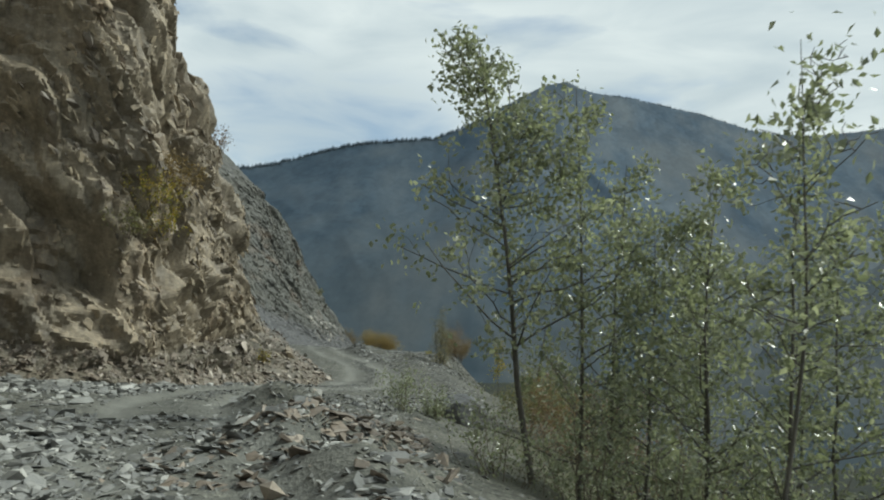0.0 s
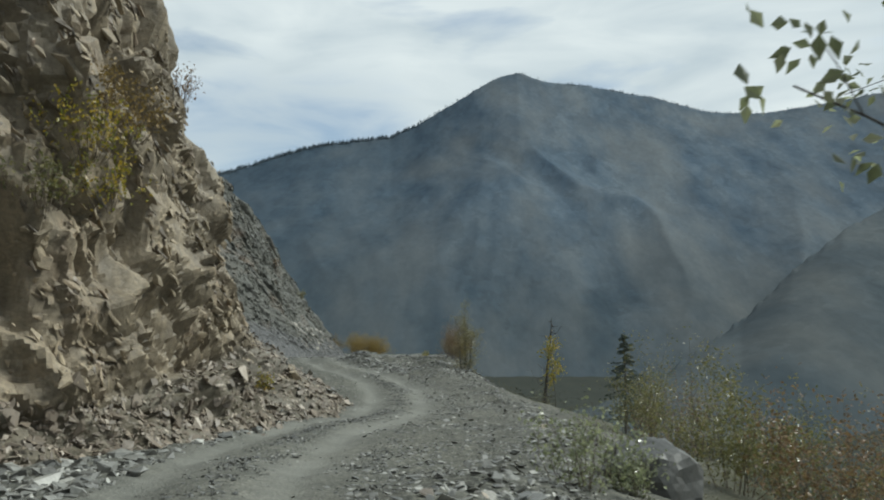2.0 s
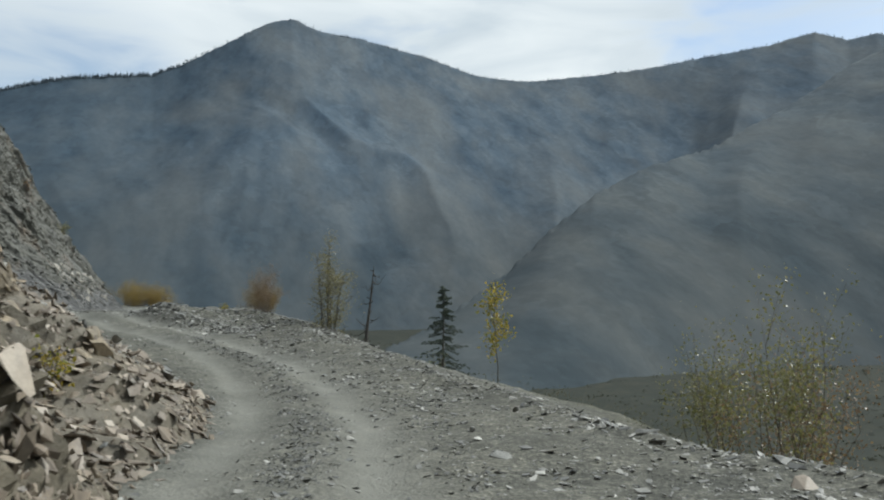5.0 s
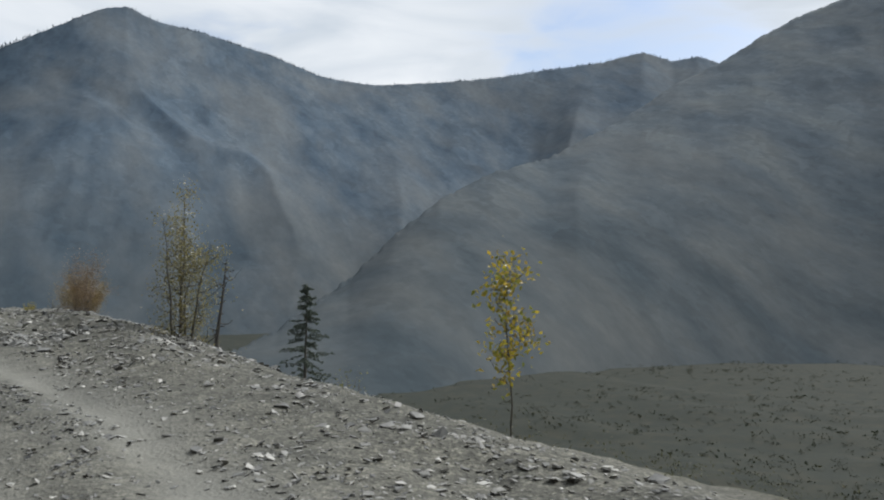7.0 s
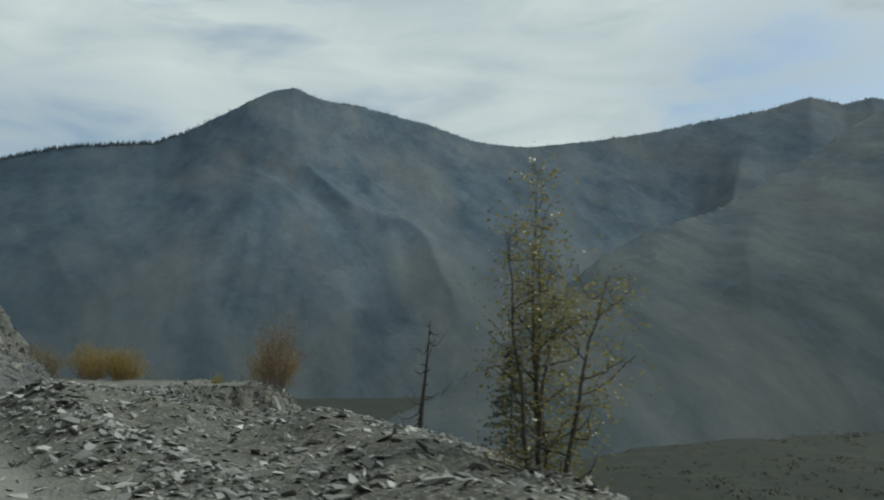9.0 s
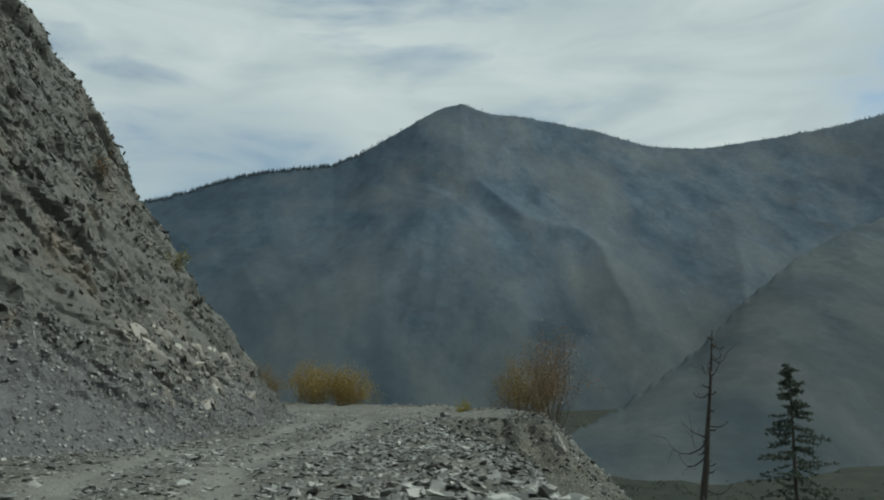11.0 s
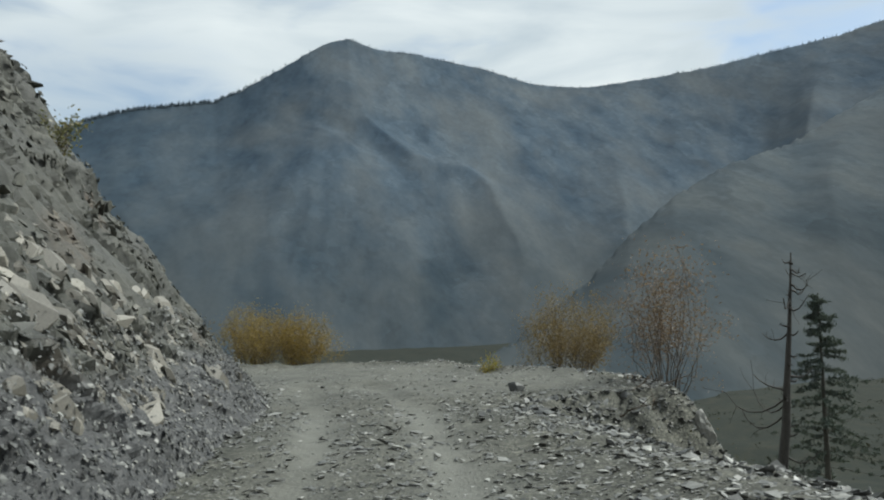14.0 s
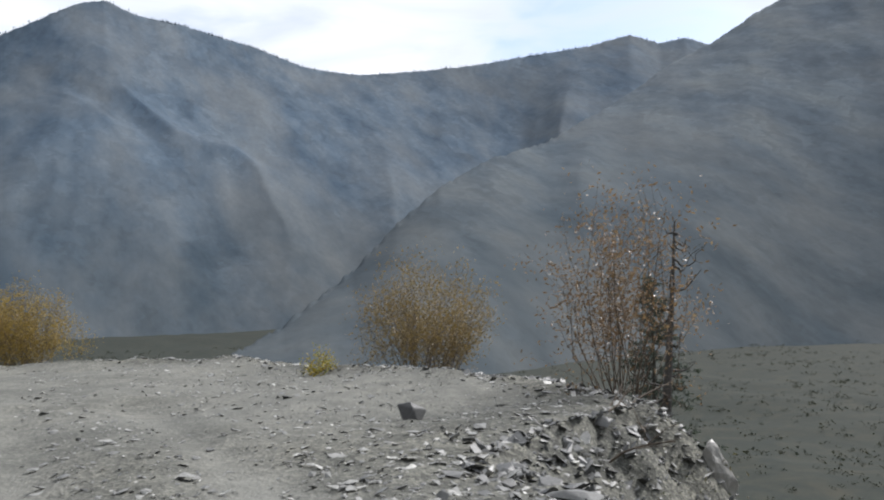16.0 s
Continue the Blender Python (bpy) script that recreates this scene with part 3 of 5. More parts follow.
cR, cV = cR.ravel(), cV.ravel()
yy = ry_[cR]
tw, th = spline(yy, TALUS_W), spline(yy, TALUS_H)
low, high, rough = spline(yy, LEAN_LOW), spline(yy, LEAN_HIGH), spline(yy, ROUGH)
v0, v1 = np.clip(cV, 0, 7.5), np.clip(cV - 7.5, 0, 16.5)
v2 = np.clip(cV - 24, 0, None)
back = smooth(60, 68, yy) * np.clip(cV - 12.5, 0, 11.5)  # the grey spur leans back above its brow
tal = np.clip(-cV, 0, 1)
inward = -tw * tal + v0 * low / np.hypot(1, low) + v1 * high / np.hypot(1, high) + v2 * 0.86 + back * 0.42
height = th * (1 - tal) - 0.35 * tal + v0 / np.hypot(1, low) + v1 / np.hypot(1, high) + v2 * 0.5 - back * 0.3
foot_z = spline(np.clip(yy, -40, 97), ROAD_Z)
P = np.stack([rx_[cR] + nx[cR] * inward, ry_[cR] + ny[cR] * inward, foot_z + height], 1)
outward = np.stack([-nx[cR] * 0.93, -ny[cR] * 0.93, np.full(len(cR), 0.37)], 1)
e1 = np.array((0.25, 0.62, -0.74))
e1 /= np.linalg.norm(e1)
e2 = np.cross(e1, (1, 0, 0))
e2 /= np.linalg.norm(e2)
e3 = np.cross(e1, e2)


def bedding(p, along, across, deep):
    return np.stack([p @ e1 * along, p @ e2 * across, p @ e3 * deep], 1)


warp = P + 0.5 * np.stack([value_noise(P * 0.5 + k * 9.1, 40 + k) for k in range(3)], 1)
BED_UP = np.array((0.5, 0.55, 0.65))
BED_UP /= np.linalg.norm(BED_UP)


def ledges(p, up, thick, length, seed):
    """Tilted beds: each bulges towards its upper lip and steps back above it, broken along its length."""
    s = p @ up / thick + 0.55 * value_noise(p * 0.35, seed) + 0.18 * value_noise(p * 1.1, seed + 1)
    bed = np.floor(s)
    f = s - bed
    run = p @ e1 / length + 7.3 * hashed(bed, bed * 0 + 3, bed * 0 + 5, seed)
    cell = np.floor(run)
    g = run - cell
    size = hashed(bed, cell, bed * 0 + 1, seed + 2)
    size = np.where(size < 0.3, 0.12, size)
    lip = 0.62 + 0.12 * hashed(bed, cell, bed * 0 + 2, seed + 3)
    saw = np.where(f < lip, f / lip, (1 - f) / (1 - lip))
    ends = smooth(0, 0.2, np.minimum(g, 1 - g))
    return saw * size * ends


massive = np.maximum(smooth(-0.2, 0.3, fractal(P * (0.2, 0.2, 0.16), 2, 63)), smooth(33, 36, yy) * smooth(1.2, 2.6, height - th) * smooth(46, 42, yy))  # whole faces between the broken ribs
broken = 1 - 0.42 * massive * smooth(66, 60, yy)
level = smooth(30.5, 28.5, yy) * smooth(3.0, 2.2, height)  # flat-lying beds at the foot of the first face
relief = 0.8 * facets(bedding(warp, 0.15, 0.36, 0.36), 3, 0.9, 46.0) * (1 - 0.65 * level) - 0.5
relief += 0.25 * fractal(P * 0.35, 3, 60)
relief += 0.55 * ledges(P, BED_UP, 1.7, 4.5, 211) * (0.3 + 0.7 * broken)
relief += 0.3 * level * ledges(P, np.array((0.1, 0.05, 0.99)), 1.0, 3.4, 231)


def eased(values, passes):
    """Round steps over a few grid cells."""
    a = values.reshape(len(rows), len(c_v))
    for _ in range(passes):
        b = np.pad(a, 1, mode="edge")
        a = (b[:-2, 1:-1] + b[2:, 1:-1] + b[1:-1, :-2] + b[1:-1, 2:] + 0.5 * (b[:-2, :-2] + b[2:, 2:] + b[:-2, 2:] + b[2:, :-2]) + 2 * a) / 8
    return a.ravel()


relief = eased(relief, 1)
relief += 0.46 * facets(bedding(warp, 0.3, 0.85, 0.85), 13, 1.1, 80.0) * (0.35 + 0.65 * broken) * (1 - 0.5 * level)
shape = relief.reshape(len(rows), len(c_v))
steep = np.hypot(np.gradient(shape, axis=0), np.gradient(shape, axis=1)).ravel() / 0.084
calm = 1 / (1 + (steep * 1.6) ** 2)  # walls between blocks stay clean
relief += 0.27 * facets(bedding(warp, 0.6, 1.9, 1.9), 23, 1.3, 80.0) * (0.35 + 0.65 * calm) * broken
fine = 0.1 * facets(bedding(warp, 1.6, 3.8, 3.8), 33, 1.1, 70.0) * (0.3 + 0.7 * calm) * broken + 0.022 * fractal(P * 2.3, 3, 70)
shape = relief.reshape(len(rows), len(c_v))
cut = np.hypot(np.gradient(shape, axis=0), np.gradient(shape, axis=1)).ravel() / 0.084
worn = eased(smooth(1.6, 3.2, cut), 2)  # only the highest steps are rounded
relief = relief * (1 - worn) + eased(relief, 2) * worn
held = smooth(-0.9, -0.15, cV)  # the talus stays even, the face breaks up
relief = relief * (rough * (0.12 + 0.88 * held))
set_back = -0.7 * smooth(5.0, 7.2, cV) * smooth(27.3, 29.5, yy) * smooth(36.0, 34.2, yy)
set_back -= 0.25 * smooth(1.0, 2.4, cV) * smooth(6.0, 4.2, cV) * smooth(33.4, 34.8, yy) * smooth(37.8, 36.4, yy)
set_back += 0.3 * smooth(3.0, 4.0, cV) * smooth(6.5, 5.5, cV) * smooth(36.8, 37.6, yy) * smooth(40, 38.8, yy)
set_back -= (0.06 + 0.1 * smooth(76, 80, yy)) * smooth(1.0, 3.0, cV) * smooth(66, 72, yy) - 0.12 * smooth(66, 72, yy) * smooth(1.5, 0.5, cV) * held
C = P + outward * (relief + set_back + fine * (0.6 + 0.5 * rough + 0.5 * smooth(60, 66, yy)) * (0.3 + 0.7 * held))[:, None]
cliff_me = raw_mesh("rock_cliff", C, grid_faces(len(rows), len(c_v)), CLIFF, True, (1, 0, 0.3))
cliff_me.set_sharp_from_angle(angle=radians(17))
dirt = smooth(0.25, -0.12, cV + 0.12 * fractal(P * 0.8, 3, 71))
cliff_me.attributes.new("dirt", "FLOAT", "POINT").data.foreach_set("value", dirt.astype(np.float32))
CLIFF_OB = tagged(new("rock_cliff", cliff_me), "steep blasted cliff of brown and grey fractured rock above the road", "cliff", kind="structure")
CG = C.reshape(len(rows), len(c_v), 3)

# ---- mountains across the valley ----
EYE = np.array((-7.0, 45.0, 1.7))
SKYLINE = [(-180, 12), (-90, 16), (-60, 12), (-40, 10.5), (-30, 10.6), (-22, 10.95), (-20, 11.4), (-18.3, 12.05), (-15.1, 13.2), (-13.3, 13.65), (-8.6, 14.3), (-7, 15.05), (-4.8, 16.3), (-2, 17.9), (-0.7, 18.45), (0.55, 18.7), (2.5, 18.0), (5.4, 17.6), (9.8, 16.6), (13.7, 15.3), (17.2, 14.95), (21.3, 15.2), (25.4, 15.55), (29, 16.0), (33, 16.4), (35.9, 16.95), (37.9, 16.25), (39.6, 16.45), (41, 15.9), (46, 15), (70, 13), (120, 12), (180, 12)]
CREST_R = [(-180, 1500), (-60, 1700), (-22, 2500), (-8, 2600), (0.5, 2860), (17, 3150), (36, 3400), (46, 3300), (90, 2600), (180, 1500)]
SPUR_EL = [(0, -6), (6, -4.5), (11, -2.0), (15.8, 1.6), (18.9, 4.7), (22, 7.2), (25.6, 9.1), (29.5, 10.1), (34.5, 12.6), (38.2, 14.8), (41, 15.95), (43.5, 17.3), (45.8, 18.3), (50, 19.4), (58, 20.5), (75, 18), (100, 8)]
SPUR_R = [(0, 520), (10, 760), (17, 950), (30, 1450), (41, 2000), (50, 2200), (75, 1900), (100, 1500)]


def polar_range(name, label, azs, sky_el, crest_r, r0, z0, material, seed, rows_n=110, bold=1.0):
    a, w = np.meshgrid(azs, np.concatenate([np.linspace(0, 1, rows_n), np.linspace(1.03, 1.5, 8)]), indexing="ij")
    a, w = a.ravel(), w.ravel()
    rc = np.interp(a, *zip(*crest_r))
    broad = sum(np.interp(a + d, *zip(*sky_el)) for d in (-5, -3, -1, 1, 3, 5)) / 6
    rc = sum(np.interp(a + d, *zip(*crest_r)) for d in (-6, -3, 0, 3, 6)) / 5
    te = np.tan(np.radians(broad + (np.interp(a, *zip(*sky_el)) - broad) * smooth(0.1, 0.95, w)))
    r0 = rc * r0
    r = r0 + (rc - r0) * w
    ground = np.stack([np.sin(np.radians(a)) * r, np.cos(np.radians(a)) * r, 0 * r], 1)
    zc = te * rc
    z = z0 + (zc - z0) * np.clip(w, 0, 1) ** 0.96
    wander = ground + 160 * np.stack([value_noise(ground / 420.0 + k * 5.3, seed + 40 + k) for k in range(3)], 1)
    bend = 0.45 * value_noise(wander / 520.0, seed + 70)
    ridge = 1 - np.abs(fractal(np.stack([a / 7.0 + bend, w * 1.3 + bend, 0 * a], 1), 4, seed, 0.38))
    spurs = 1 - np.square(value_noise(np.stack([a / 13.0 + 0.6 * bend, w * 0.6, 0 * a], 1), seed + 9))
    env = np.sin(np.pi * np.clip(w, 0, 1)) ** 0.9
    z = z + bold * env * ((ridge - 1.0) * 0.055 + (spurs - 1.0) * 0.12) * (zc - z0)
    z = np.where(w < 0.999, np.minimum(z, te * r - 6 * (1 - np.clip(w, 0, 1)) - 0.004 * (rc - r)), z)
    z = np.where(w > 1, zc - (r - rc) * 0.6, z)
    crest_rough = 2.5 * value_noise(np.stack([a * 6, 0 * a, 0 * a], 1), seed)
    z = z + np.where((w > 0.97) & (w < 1.02), crest_rough, 0)
    v = np.stack([EYE[0] + ground[:, 0], EYE[1] + ground[:, 1], EYE[2] + z], 1)
    me = raw_mesh(name, v, grid_faces(len(azs), rows_n + 8), material, True, (0, 0, 1))
    tagged(new(name, me), label, "mountain", kind="structure")
    return v.reshape(len(azs), rows_n + 8, 3)


az_all = np.concatenate([np.linspace(-180, -32, 50), np.arange(-31, 52, 0.16), np.linspace(53, 180, 45)])
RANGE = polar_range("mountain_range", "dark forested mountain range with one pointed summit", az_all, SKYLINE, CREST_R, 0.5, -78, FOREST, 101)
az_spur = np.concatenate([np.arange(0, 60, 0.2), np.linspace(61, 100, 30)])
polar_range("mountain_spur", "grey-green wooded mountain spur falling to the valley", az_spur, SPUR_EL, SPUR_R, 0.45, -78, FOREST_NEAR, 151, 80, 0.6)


def far_firs(name, label, at, size, broad=0.19, material=None):
    """Many small narrow firs in one mesh: each a five-sided spire."""
    n = len(at)
    ang = np.linspace(0, 2 * np.pi, 6)[:5]
    ring = np.stack([np.cos(ang), np.sin(ang), 0 * ang], 1)
    w = size * rng.uniform(0.75, 1.25, n) * broad
    v = np.empty((n, 6, 3))
    v[:, :5] = at[:, None] + ring[None] * w[:, None, None]
    v[:, 5] = at + np.stack([rng.normal(0, 0.03, n) * size, rng.normal(0, 0.03, n) * size, size], 1)
    v[:, :5, 2] -= 2.0
    f = np.array([(k, (k + 1) % 5, 5) for k in range(5)])
    me = raw_mesh(name, v.reshape(-1, 3), (np.arange(n)[:, None, None] * 6 + f[None]).reshape(-1, 3), material or FIR_HAZED)
    tagged(new(name, me), label, "trees", kind="stuff")


# crest firs: close on the low western ridge, thin towards the summit
cr = RANGE[:, 109]
count = 3800
cand = rng.uniform(-31, 50, count * 3)
dens = np.interp(cand, [-31, -8, -6, -1.5, 2, 5, 14, 16, 20, 34, 41, 50], [1, 1, 0.3, 0.03, 0.1, 0.5, 0.45, 0.12, 0.2, 0.15, 0.05, 0.05])
cand = cand[rng.random(len(cand)) < dens][:count]
at = np.stack([np.interp(cand, az_all, cr[:, k]) for k in range(3)], 1)
at += np.stack([rng.normal(0, 6, len(at)), rng.normal(0, 4, len(at)), np.full(len(at), -1.6)], 1)
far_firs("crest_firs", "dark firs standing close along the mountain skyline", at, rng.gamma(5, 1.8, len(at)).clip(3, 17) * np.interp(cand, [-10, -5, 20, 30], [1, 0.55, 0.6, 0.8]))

# ---- loose stone ----


def stone_shapes(count, flat, corners=11):
    """Angular broken stones: hulls of a few random corners."""
    made = []
    for k in range(count):
        bm = bmesh.new()
        pts = rng.uniform(-1, 1, (corners, 3))
        pts = pts / np.maximum(np.abs(pts).max(1, keepdims=True), 0.6) * rng.uniform(0.75, 1, (corners, 1))
        for p in pts * (1, rng.uniform(0.55, 0.9), flat * rng.uniform(0.7, 1.3)):
            bm.verts.new(p)
        res = bmesh.ops.convex_hull(bm, input=bm.verts)
        bmesh.ops.delete(bm, geom=[g for g in res["geom_interior"] if isinstance(g, bmesh.types.BMVert)], context="VERTS")
        bmesh.ops.triangulate(bm, faces=bm.faces)
        bm.verts.index_update()
        made.append((np.array([v.co[:] for v in bm.verts]), np.array([[v.index for v in f.verts] for f in bm.faces])))
        bm.free()
    return made


SHAPES = stone_shapes(14, 0.45)
CHIPS = stone_shapes(10, 0.24, 6)
FLAGS = stone_shapes(12, 0.2, 9)
SHARDS = [(v * (1, rng.uniform(0.4, 0.75), 1), f) for v, f in stone_shapes(14, 0.26, 9)]


def turns(n, tilt):
    """Random turns: any heading, tilted by about so many radians."""
    h, a, b = rng.uniform(0, 2 * np.pi, n), rng.normal(0, tilt, n), rng.normal(0, tilt, n)
    c, s = np.cos(h), np.sin(h)
    z0, z1 = np.zeros(n), np.ones(n)
    rz = np.stack([np.stack([c, -s, z0], 1), np.stack([s, c, z0], 1), np.stack([z0, z0, z1], 1)], 1)
    c, s = np.cos(a), np.sin(a)
    rx = np.stack([np.stack([z1, z0, z0], 1), np.stack([z0, c, -s], 1), np.stack([z0, s, c], 1)], 1)
    c, s = np.cos(b), np.sin(b)
    ry = np.stack([np.stack([c, z0, s], 1), np.stack([z0, z1, z0], 1), np.stack([-s, z0, c], 1)], 1)
    return ry @ rx @ rz


def scatter(name, label, at, size, tilt, material, shapes=None, lie=None, rot=None):
    """Many stones in one mesh, too many to count."""
    rot = turns(len(at), tilt) if rot is None else rot
    if lie is not None:  # lay the stones along the slope
        a = np.cross(lie, (0.0, 0.0, 1.0))
        a /= np.linalg.norm(a, axis=1, keepdims=True) + 1e-9
        rot = np.stack([a, np.cross(lie, a), lie], 2) @ rot
    shapes = shapes or SHAPES
    kind = rng.integers(0, len(shapes), len(at))
    vs, fs, base = [], [], 0
    for k, (sv, sf) in enumerate(shapes):
        m = np.flatnonzero(kind == k)
        v = (rot[m] @ (sv.T)[None]).transpose(0, 2, 1) * size[m, None, None] + at[m, None]
        vs.append(v.reshape(-1, 3))
        fs.append((np.arange(len(m))[:, None, None] * len(sv) + sf[None]).reshape(-1, 3) + base)
        base += len(m) * len(sv)
    me = raw_mesh(name, np.concatenate(vs), np.concatenate(fs), material)
    return tagged(new(name, me), label, "stones", kind="stuff")


def spread(n, y0, y1, u0, u1, sink, size, keep=None):
    y, u = rng.uniform(y0, y1, n), rng.uniform(u0, u1, n)
    x = spline(y, ROAD_X) + u
    if keep is not None:
        m = keep(x, y, u)
        x, y, u, size = x[m], y[m], u[m], size[m]
    z = ground_height(x, y)
    return np.stack([x, y, z + size * sink], 1), size


def off_tracks(x, y, u):
    track = np.exp(-(((np.abs(u) - 0.85) / 0.38) ** 2))
    return (rng.random(len(x)) > 0.9 * track) & (edge_gap(x, y) < 0.8)


tal_x = 0.75 * np.interp(by, *zip(*TALUS_W)) * (by > 25)
at, sz = spread(15000, 5, 99, -7, 7.5, 0.1, rng.gamma(1.8, 0.014, 15000).clip(0.01, 0.09), off_tracks)
scatter("road_gravel", "loose grey broken gravel strewn over the road", at, sz, 0.25, STONE_GREY, FLAGS)
at, sz = spread(42000, 12, 99, -5.5, 8.5, 0.15, rng.gamma(2.0, 0.009, 42000).clip(0.006, 0.04), off_tracks)
scatter("road_chips", "small grey chips of crushed rock covering the road", at, sz, 0.2, STONE_GREY, CHIPS)
b_y = rng.uniform(8, 97, 42000)
b_w = spline(b_y, BERM_W)
b_x = np.interp(b_y, edge_y, edge_x) - b_w * 0.8 + rng.normal(0, 0.55, len(b_y)) * b_w
m = rng.random(len(b_y)) < np.clip(spline(b_y, BERM_H) * 2.2, 0.2, 1) * (0.35 + 0.65 * smooth(-0.3, 0.2, fractal(np.stack([b_x, b_y, 0 * b_x], 1) * 0.7, 2, 57)))
b_x, b_y = b_x[m], b_y[m]
sz = rng.gamma(1.5, 0.023, len(b_y)).clip(0.011, 0.2)
at = np.stack([b_x, b_y, ground_height(b_x, b_y) + sz * 0.12], 1)
sz = np.where(at[:, 1] > 40, np.minimum(sz * 0.85, 0.12), sz)
scatter("berm_rubble", "grey angular rubble heaped along the outer edge of the road", at, sz, 0.35, STONE_GREY, FLAGS)
at, sz = spread(15000, 7, 33, -9.5, -1.2, 0.1, rng.gamma(1.9, 0.034, 15000).clip(0.02, 0.22), lambda x, y, u: (x > np.interp(y, by, bx + tal_x)) & (rng.random(len(x)) < 0.25 + 0.75 * (fractal(np.stack([x, y, 0 * x], 1) * 0.4, 2, 55) > -0.1)))
scatter("verge_rubble", "flat grey slabs and chips of rock littering the verge", at, sz, 0.2, STONE_GREY)


def on_cliff(n, y0, y1, v0, v1, size, out_by, mask=None):
    r0, r1 = np.searchsorted(ry_[: len(rows)], y0), np.searchsorted(ry_, y1)
    k0, k1 = np.searchsorted(c_v, v0), np.searchsorted(c_v, v1)
    i, j = rng.integers(r0, r1, n), rng.integers(k0, k1, n)
    p = CG[i, j] + rng.normal(0, 0.04, (n, 3))
    if mask is not None:
        m = mask(p)
        p, i, j, size = p[m], i[m], j[m], size[m]
    i0, i1, j0, j1 = (np.clip(v, 0, m - 1) for v, m in ((i - 4, len(rows)), (i + 4, len(rows)), (j - 4, len(c_v)), (j + 4, len(c_v))))
    lie = np.cross(CG[i, j1] - CG[i, j0], CG[i1, j] - CG[i0, j])
    lie /= np.linalg.norm(lie, axis=1, keepdims=True) + 1e-9
    lie *= np.where(lie[:, :1] < 0, -1, 1)
    p += lie * (size * (0.1 + out_by))[:, None]
    return p, size, lie


at, sz = spread(38000, 62, 90, -3.2, 5.5, 0.2, rng.gamma(1.6, 0.0155, 38000).clip(0.01, 0.11), lambda x, y, u: (edge_gap(x, y) < 0.5) & (rng.random(len(x)) > 0.9 * smooth(77, 85, y) * smooth(-2.3, -0.9, u)) & (np.abs(np.abs(u) - 0.9) > 0.3 * rng.random(len(x))))
scatter("bend_gravel", "dense grey chips of rock covering the far bend", at, sz, 0.16, STONE_GREY, CHIPS)
at, sz, lie = on_cliff(19000, 24, 47, -1, 0.15, rng.gamma(1.35, 0.027, 19000).clip(0.011, 0.17), 0.0)
scatter("talus_stones", "brown and grey slabs of fallen rock at the cliff foot", at, sz, 0.35, STONE_TALUS, FLAGS, lie)
at, sz, lie = on_cliff(12000, 40, 64, -1, 13, rng.gamma(1.8, 0.035, 12000).clip(0.02, 0.26), 0.0)
scatter("scree_stones", "grey chips of rock covering the steep scree slope", at, sz, 0.4, STONE_GREY, FLAGS, lie)
at, sz, lie = on_cliff(48000, 62, 88, -1, 1.0, rng.gamma(2.0, 0.0105, 48000).clip(0.007, 0.045), 0.1)
scatter("spur_scree", "fine grey scree with flat chips below the grey cliff", at, sz, 0.22, STONE_SCREE, CHIPS, lie)
at, sz, lie = on_cliff(1500, 62, 88, -1, 0.4, rng.gamma(1.8, 0.018, 1500).clip(0.018, 0.1), 0.05)
scatter("scree_flags", "flat grey pieces of slate on the scree", at, sz, 0.3, STONE_GREY, FLAGS, lie)
at, sz, lie = on_cliff(13000, 60, 88, 0.3, 13, rng.gamma(1.6, 0.028, 13000).clip(0.018, 0.22), 0.0)
scatter("spur_ledges", "grey broken ledges and shards on the cliff face", at, sz, 0.35, CLIFF, FLAGS, lie)
at, sz, lie = on_cliff(5000, 23, 44, 0.0, 12, rng.gamma(1.7, 0.04, 5000).clip(0.03, 0.26), -0.06, lambda p: fractal(p * 0.3, 3, 91) + 0.5 * np.exp(-(((p[:, 2] - 7.0 + (p[:, 1] - 26.5) * 0.42) / 2.0) ** 2)) > rng.normal(0.3, 0.2, len(p)))
scatter("cliff_chips", "brown angular chips breaking out of the cliff face", at, sz, 0.3, CLIFF, FLAGS, lie)


def along_dip(lie, wild):
    """Turns that lay a stone's length down the dip of the beds, its broad side out of the face."""
    ahead = e1 + rng.normal(0, wild, lie.shape)
    ahead /= np.linalg.norm(ahead, axis=1, keepdims=True)
    out = lie + (0.0, 0.0, 0.25) + rng.normal(0, wild * 1.6, lie.shape)
    side = np.cross(out, ahead)
    side /= np.linalg.norm(side, axis=1, keepdims=True) + 1e-9
    return np.stack([ahead, side, np.cross(ahead, side)], 2)


def in_ribs(p, bare):
    """Keeps places in the broken ribs between the whole faces."""
    band = np.stack([p @ BED_UP / 1.5, p @ e1 / 5.0, p @ np.cross(BED_UP, e1) / 2.5], 1)
    return fractal(band, 3, 301) > rng.normal(bare, 0.12, len(p))


at, sz, lie = on_cliff(15000, 23, 45, 0.05, 12, rng.gamma(1.7, 0.05, 15000).clip(0.04, 0.32), -0.1, lambda p: in_ribs(p, 0.12 - 0.5 * np.exp(-(((p[:, 2] - 5.6 + (p[:, 1] - 28.0) * 0.42) / 1.4) ** 2))))
scatter("cliff_shards", "long brown shards of bedrock following the dip of the cliff", at[::2], sz[::2], 0.0, CLIFF, SHARDS, None, along_dip(lie[::2], 0.2))
scatter("stained_shards", "brown and purple-grey stained shards along the beds of the cliff", at[1::2], sz[1::2] * 0.9, 0.0, STONE_STAINED, SHARDS, None, along_dip(lie[1::2], 0.2))
